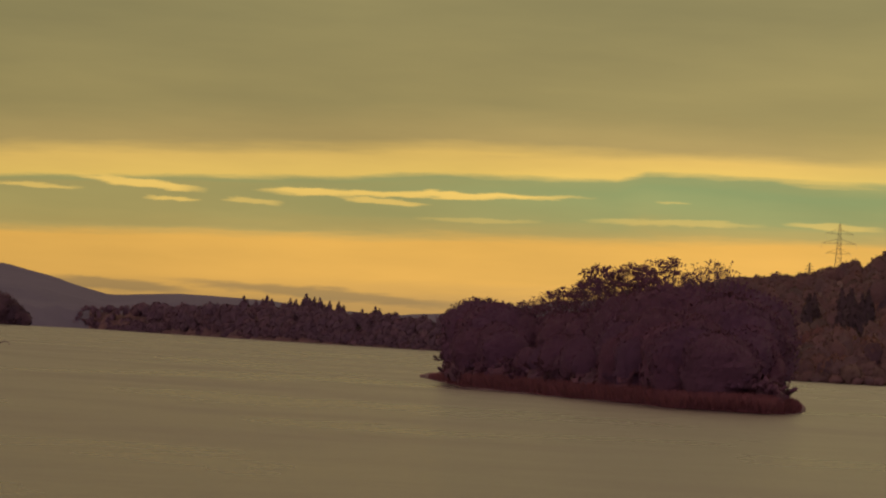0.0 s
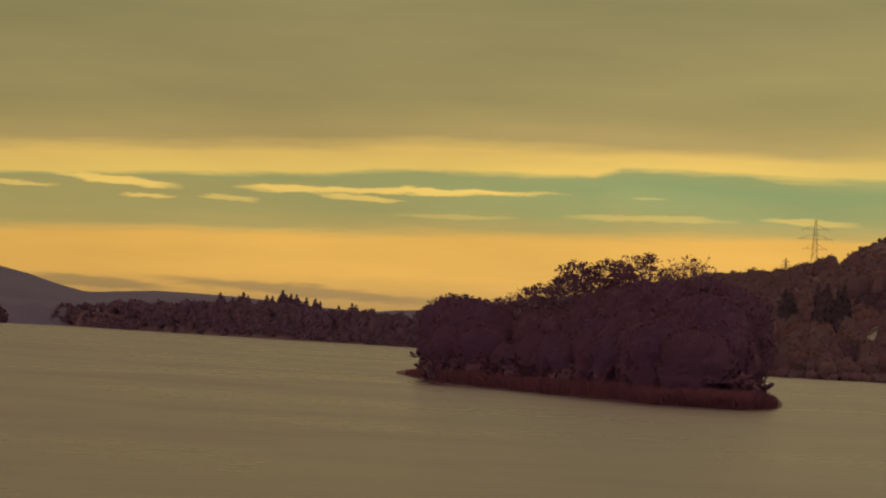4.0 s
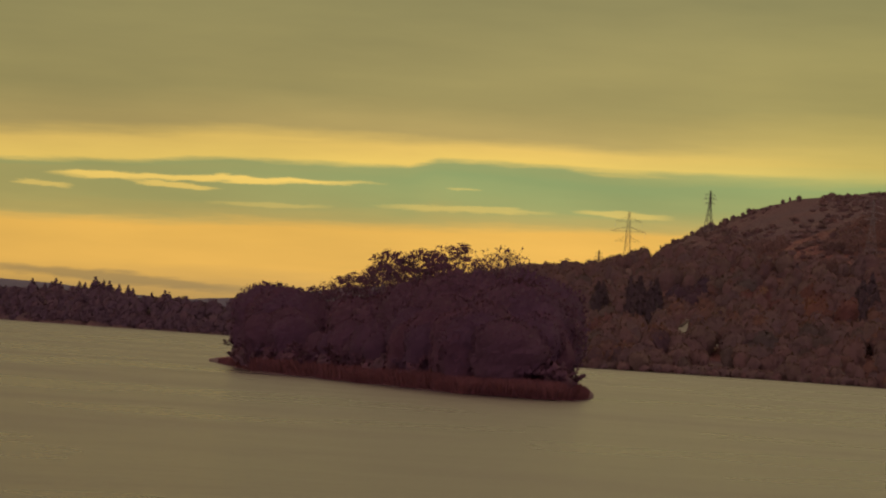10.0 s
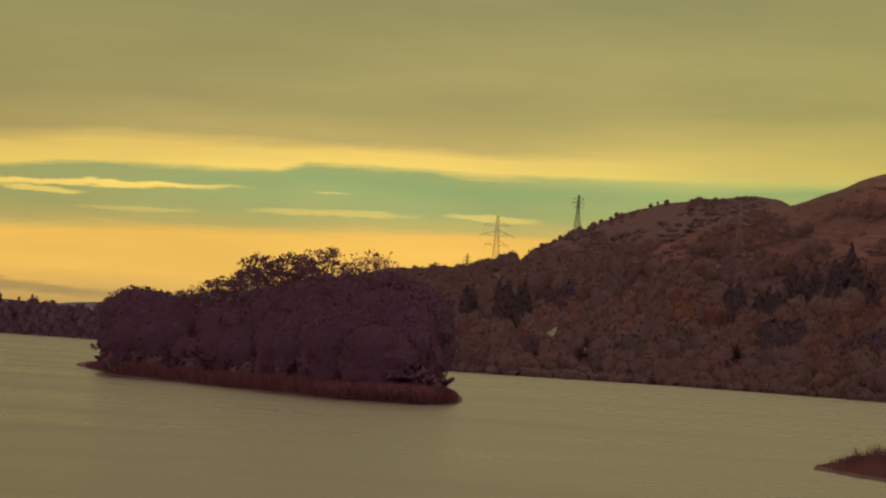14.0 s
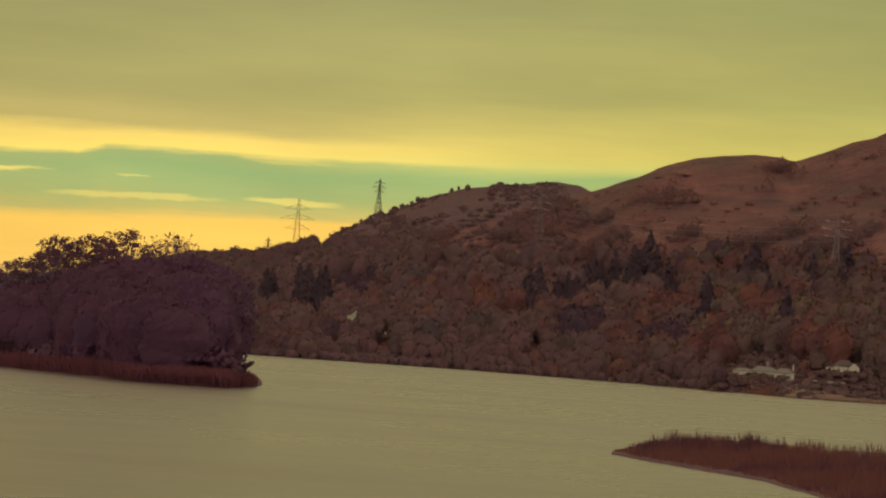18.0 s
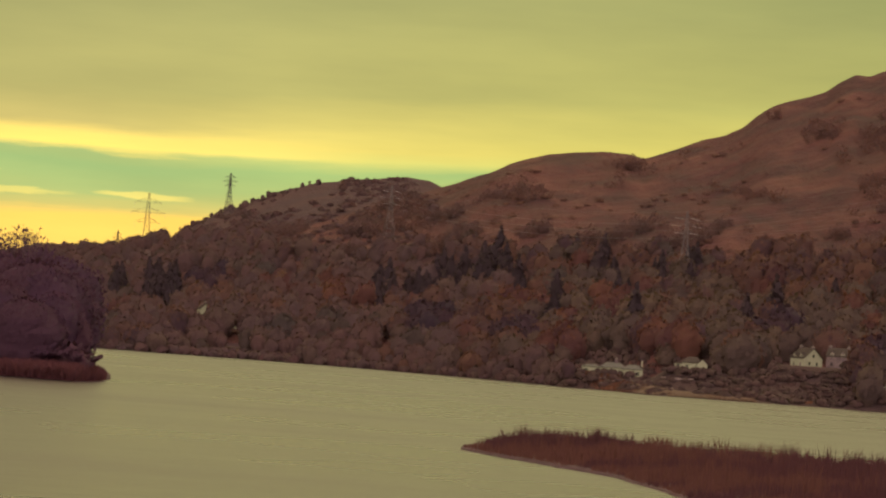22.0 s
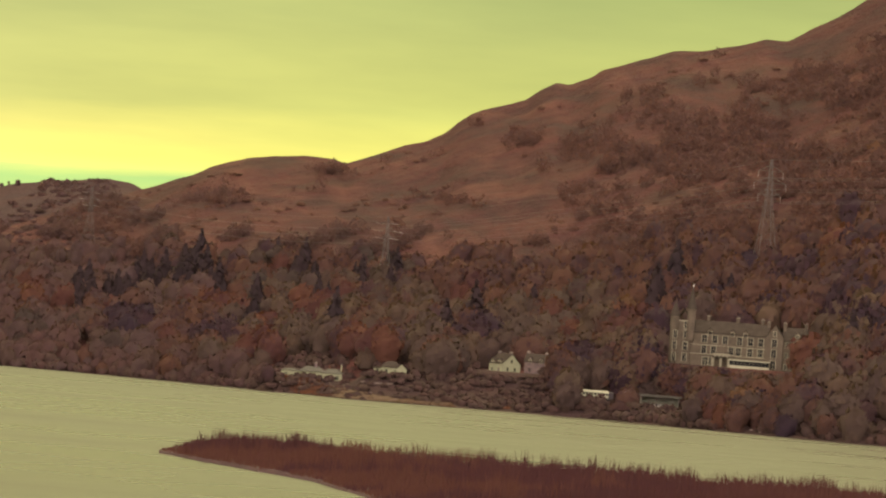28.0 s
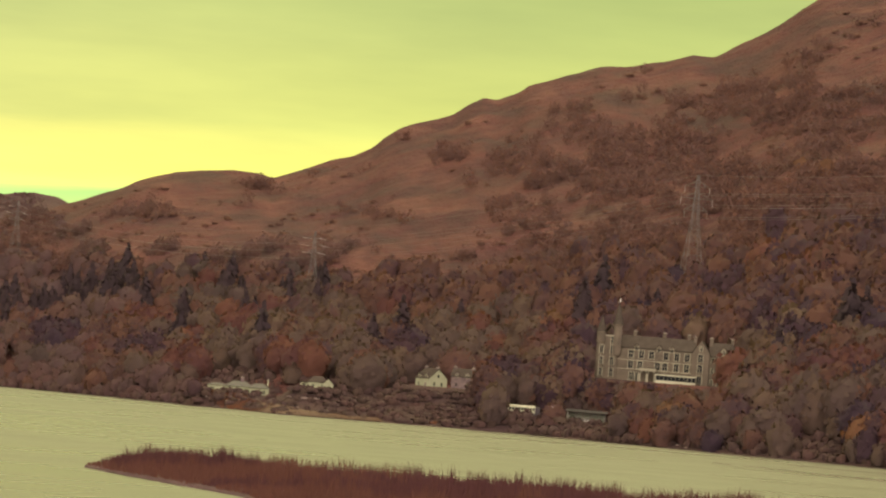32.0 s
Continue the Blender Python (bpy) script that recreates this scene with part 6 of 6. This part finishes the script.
def upturned_boat():
    h = tagged(new("rowing_boat"), "small white rowing boat upturned on the shore", "boat")
    bm = bmesh.new()
    rows = []
    for i in range(9):
        t = i / 8
        w = 0.75 * math.sin(math.pi * (0.08 + 0.84 * t) ** 0.8) + 0.03
        rows.append([bm.verts.new((-2 + 4 * t, w * math.cos(a), 0.08 + 0.62 * math.sin(a) * min(1, w * 1.6))) for a in [math.pi * q / 8 for q in range(9)]])
    for a, b in zip(rows, rows[1:]):
        for q in range(8):
            bm.faces.new((a[q], a[q + 1], b[q + 1], b[q]))
    bm.faces.new(rows[0])
    bm.faces.new(rows[-1][::-1])
    part("hull", bm_mesh("hull", bm, HARL), h)
    box_part("keel", h, TIMBER, -1.9, 1.9, -0.05, 0.05, 0.6, 0.74)
    return h


p = facing(26.05, -0.46)
put(upturned_boat(), pose(p.x, p.y, p.z + 0.1, 0, 0, -20))


def lamp_post(height, name="lamp_post", label="grey lamp post with a white globe by the railway"):
    h = tagged(new(name), label, "lamp post")
    drum("post", h, TIMBER, 0, 0, [(-0.5, 0.09), (height, 0.06)], 8)
    drum("collar", h, STEEL, 0, 0, [(height, 0.12), (height + 0.12, 0.16)], 8)
    drum("globe", h, CERAMIC, 0, 0, [(height + 0.12, 0.16), (height + 0.25, 0.36), (height + 0.45, 0.42), (height + 0.65, 0.36), (height + 0.8, 0.12)], 12, "white globe")
    return h


p = facing(25.13, -0.12)
put(lamp_post(3.6), pose(p.x, p.y, p.z))
p = facing(21.89, -0.2)
put(lamp_post(2.6, "platform_lamp", "short white lamp at the end of the platform"), pose(p.x, p.y, p.z + 0.5))
p = facing(23.9, 0.62)
put(lamp_post(3.2, "garden_lamp", "white globe lamp beside the hotel terrace"), pose(p.x, p.y, p.z))


def pole(height):
    h = tagged(new("utility_pole"), "weathered timber utility pole on the heath", "pole", "utility poles")
    drum("shaft", h, TIMBER, 0, 0, [(-1, 0.22), (height, 0.15)], 8)
    box_part("cross_bar", h, TIMBER, -0.9, 0.9, -0.06, 0.06, height - 0.7, height - 0.5)
    for x in (-0.8, 0.8):
        drum("insulator", h, CERAMIC, x, 0, [(height - 0.5, 0.07), (height - 0.3, 0.09)], 6)
    return h


for az, el in ((18.0, 1.72), (18.08, 1.72), (20.85, -0.35), (12.6, 1.9)):
    p = facing(az, el)
    put(pole(9.5), pose(p.x, p.y, p.z, 0, 0, -az + 20))


# a broken dark line on the water, built as low strips
def weed_raft(az0, az1, el0, el1, wide):
    r0, r1 = EYE / math.tan(radians(-el0)), EYE / math.tan(radians(-el1))
    a, b = Vector(polar(az0, r0)), Vector(polar(az1, r1))
    n = 26
    pts = []
    for i in range(n + 1):
        p = a.lerp(b, i / n)
        pts.append((p, wide * (0.3 + 0.9 * float(lattice(np.array(i * 0.7), np.array(az0), 3)))))
    v, f = [], []
    for i, (p, w) in enumerate(pts):
        for s, z in ((-1, 0.01), (-0.4, 0.1), (0.4, 0.1), (1, 0.01)):
            v.append((p.x, p.y + s * w, z))
        if i:
            q = 4 * i
            f += [(q - 4 + c, q - 3 + c, q + 1 + c, q + c) for c in range(3)]
    return tagged(new("weed_raft", mesh_np("weed_raft", v, f, MUD)), "thin dark low strip lying on the loch", "water weed", "weed rafts on the loch")


for az0, az1, el0, el1, w in ((23.7, 24.0, -0.68, -0.685, 1.2), (24.2, 24.5, -0.69, -0.69, 1.4), (24.55, 25.3, -0.69, -0.71, 1.6), (25.0, 27.2, -0.6, -0.63, 1.3), (25.4, 27.3, -0.72, -0.76, 2.0)):
    weed_raft(az0, az1, el0, el1, w)


# a drowned branch that stands out of the water
def snag():
    h = tagged(new("drowned_branch"), "dark bent branch standing out of the water", "branch")
    part("limb", mesh_np("limb", *tube([(-4, 0, -0.6), (-2.5, 0, 1.0), (-1.0, 0.2, 1.7), (0.3, 0.2, 1.5), (0.9, 0.1, 0.6)], [0.22, 0.2, 0.17, 0.13, 0.06], 6), BARK, smooth=True), h)
    part("twig", mesh_np("twig", *tube([(-1.0, 0.2, 1.7), (-0.6, 0.3, 2.2)], [0.09, 0.03], 5), BARK), h)
    return h


p = Vector(polar(-7.5, 1000))
put(snag(), pose(p.x, p.y, 0.2, 0, 0, 8))
# the near point that closes the loch on the far side
point = []
for k in range(60):
    a, r = -9.0 + 1.8 * k / 60, 3360.0 + 60 * g.random()
    h = 12 + 24 * min(1.0, (60 - k) / 20) * (0.75 + 0.4 * g.random())
    x, y, _ = polar(a, r)
    point.append((float(x), float(y), 0.2, h, h))
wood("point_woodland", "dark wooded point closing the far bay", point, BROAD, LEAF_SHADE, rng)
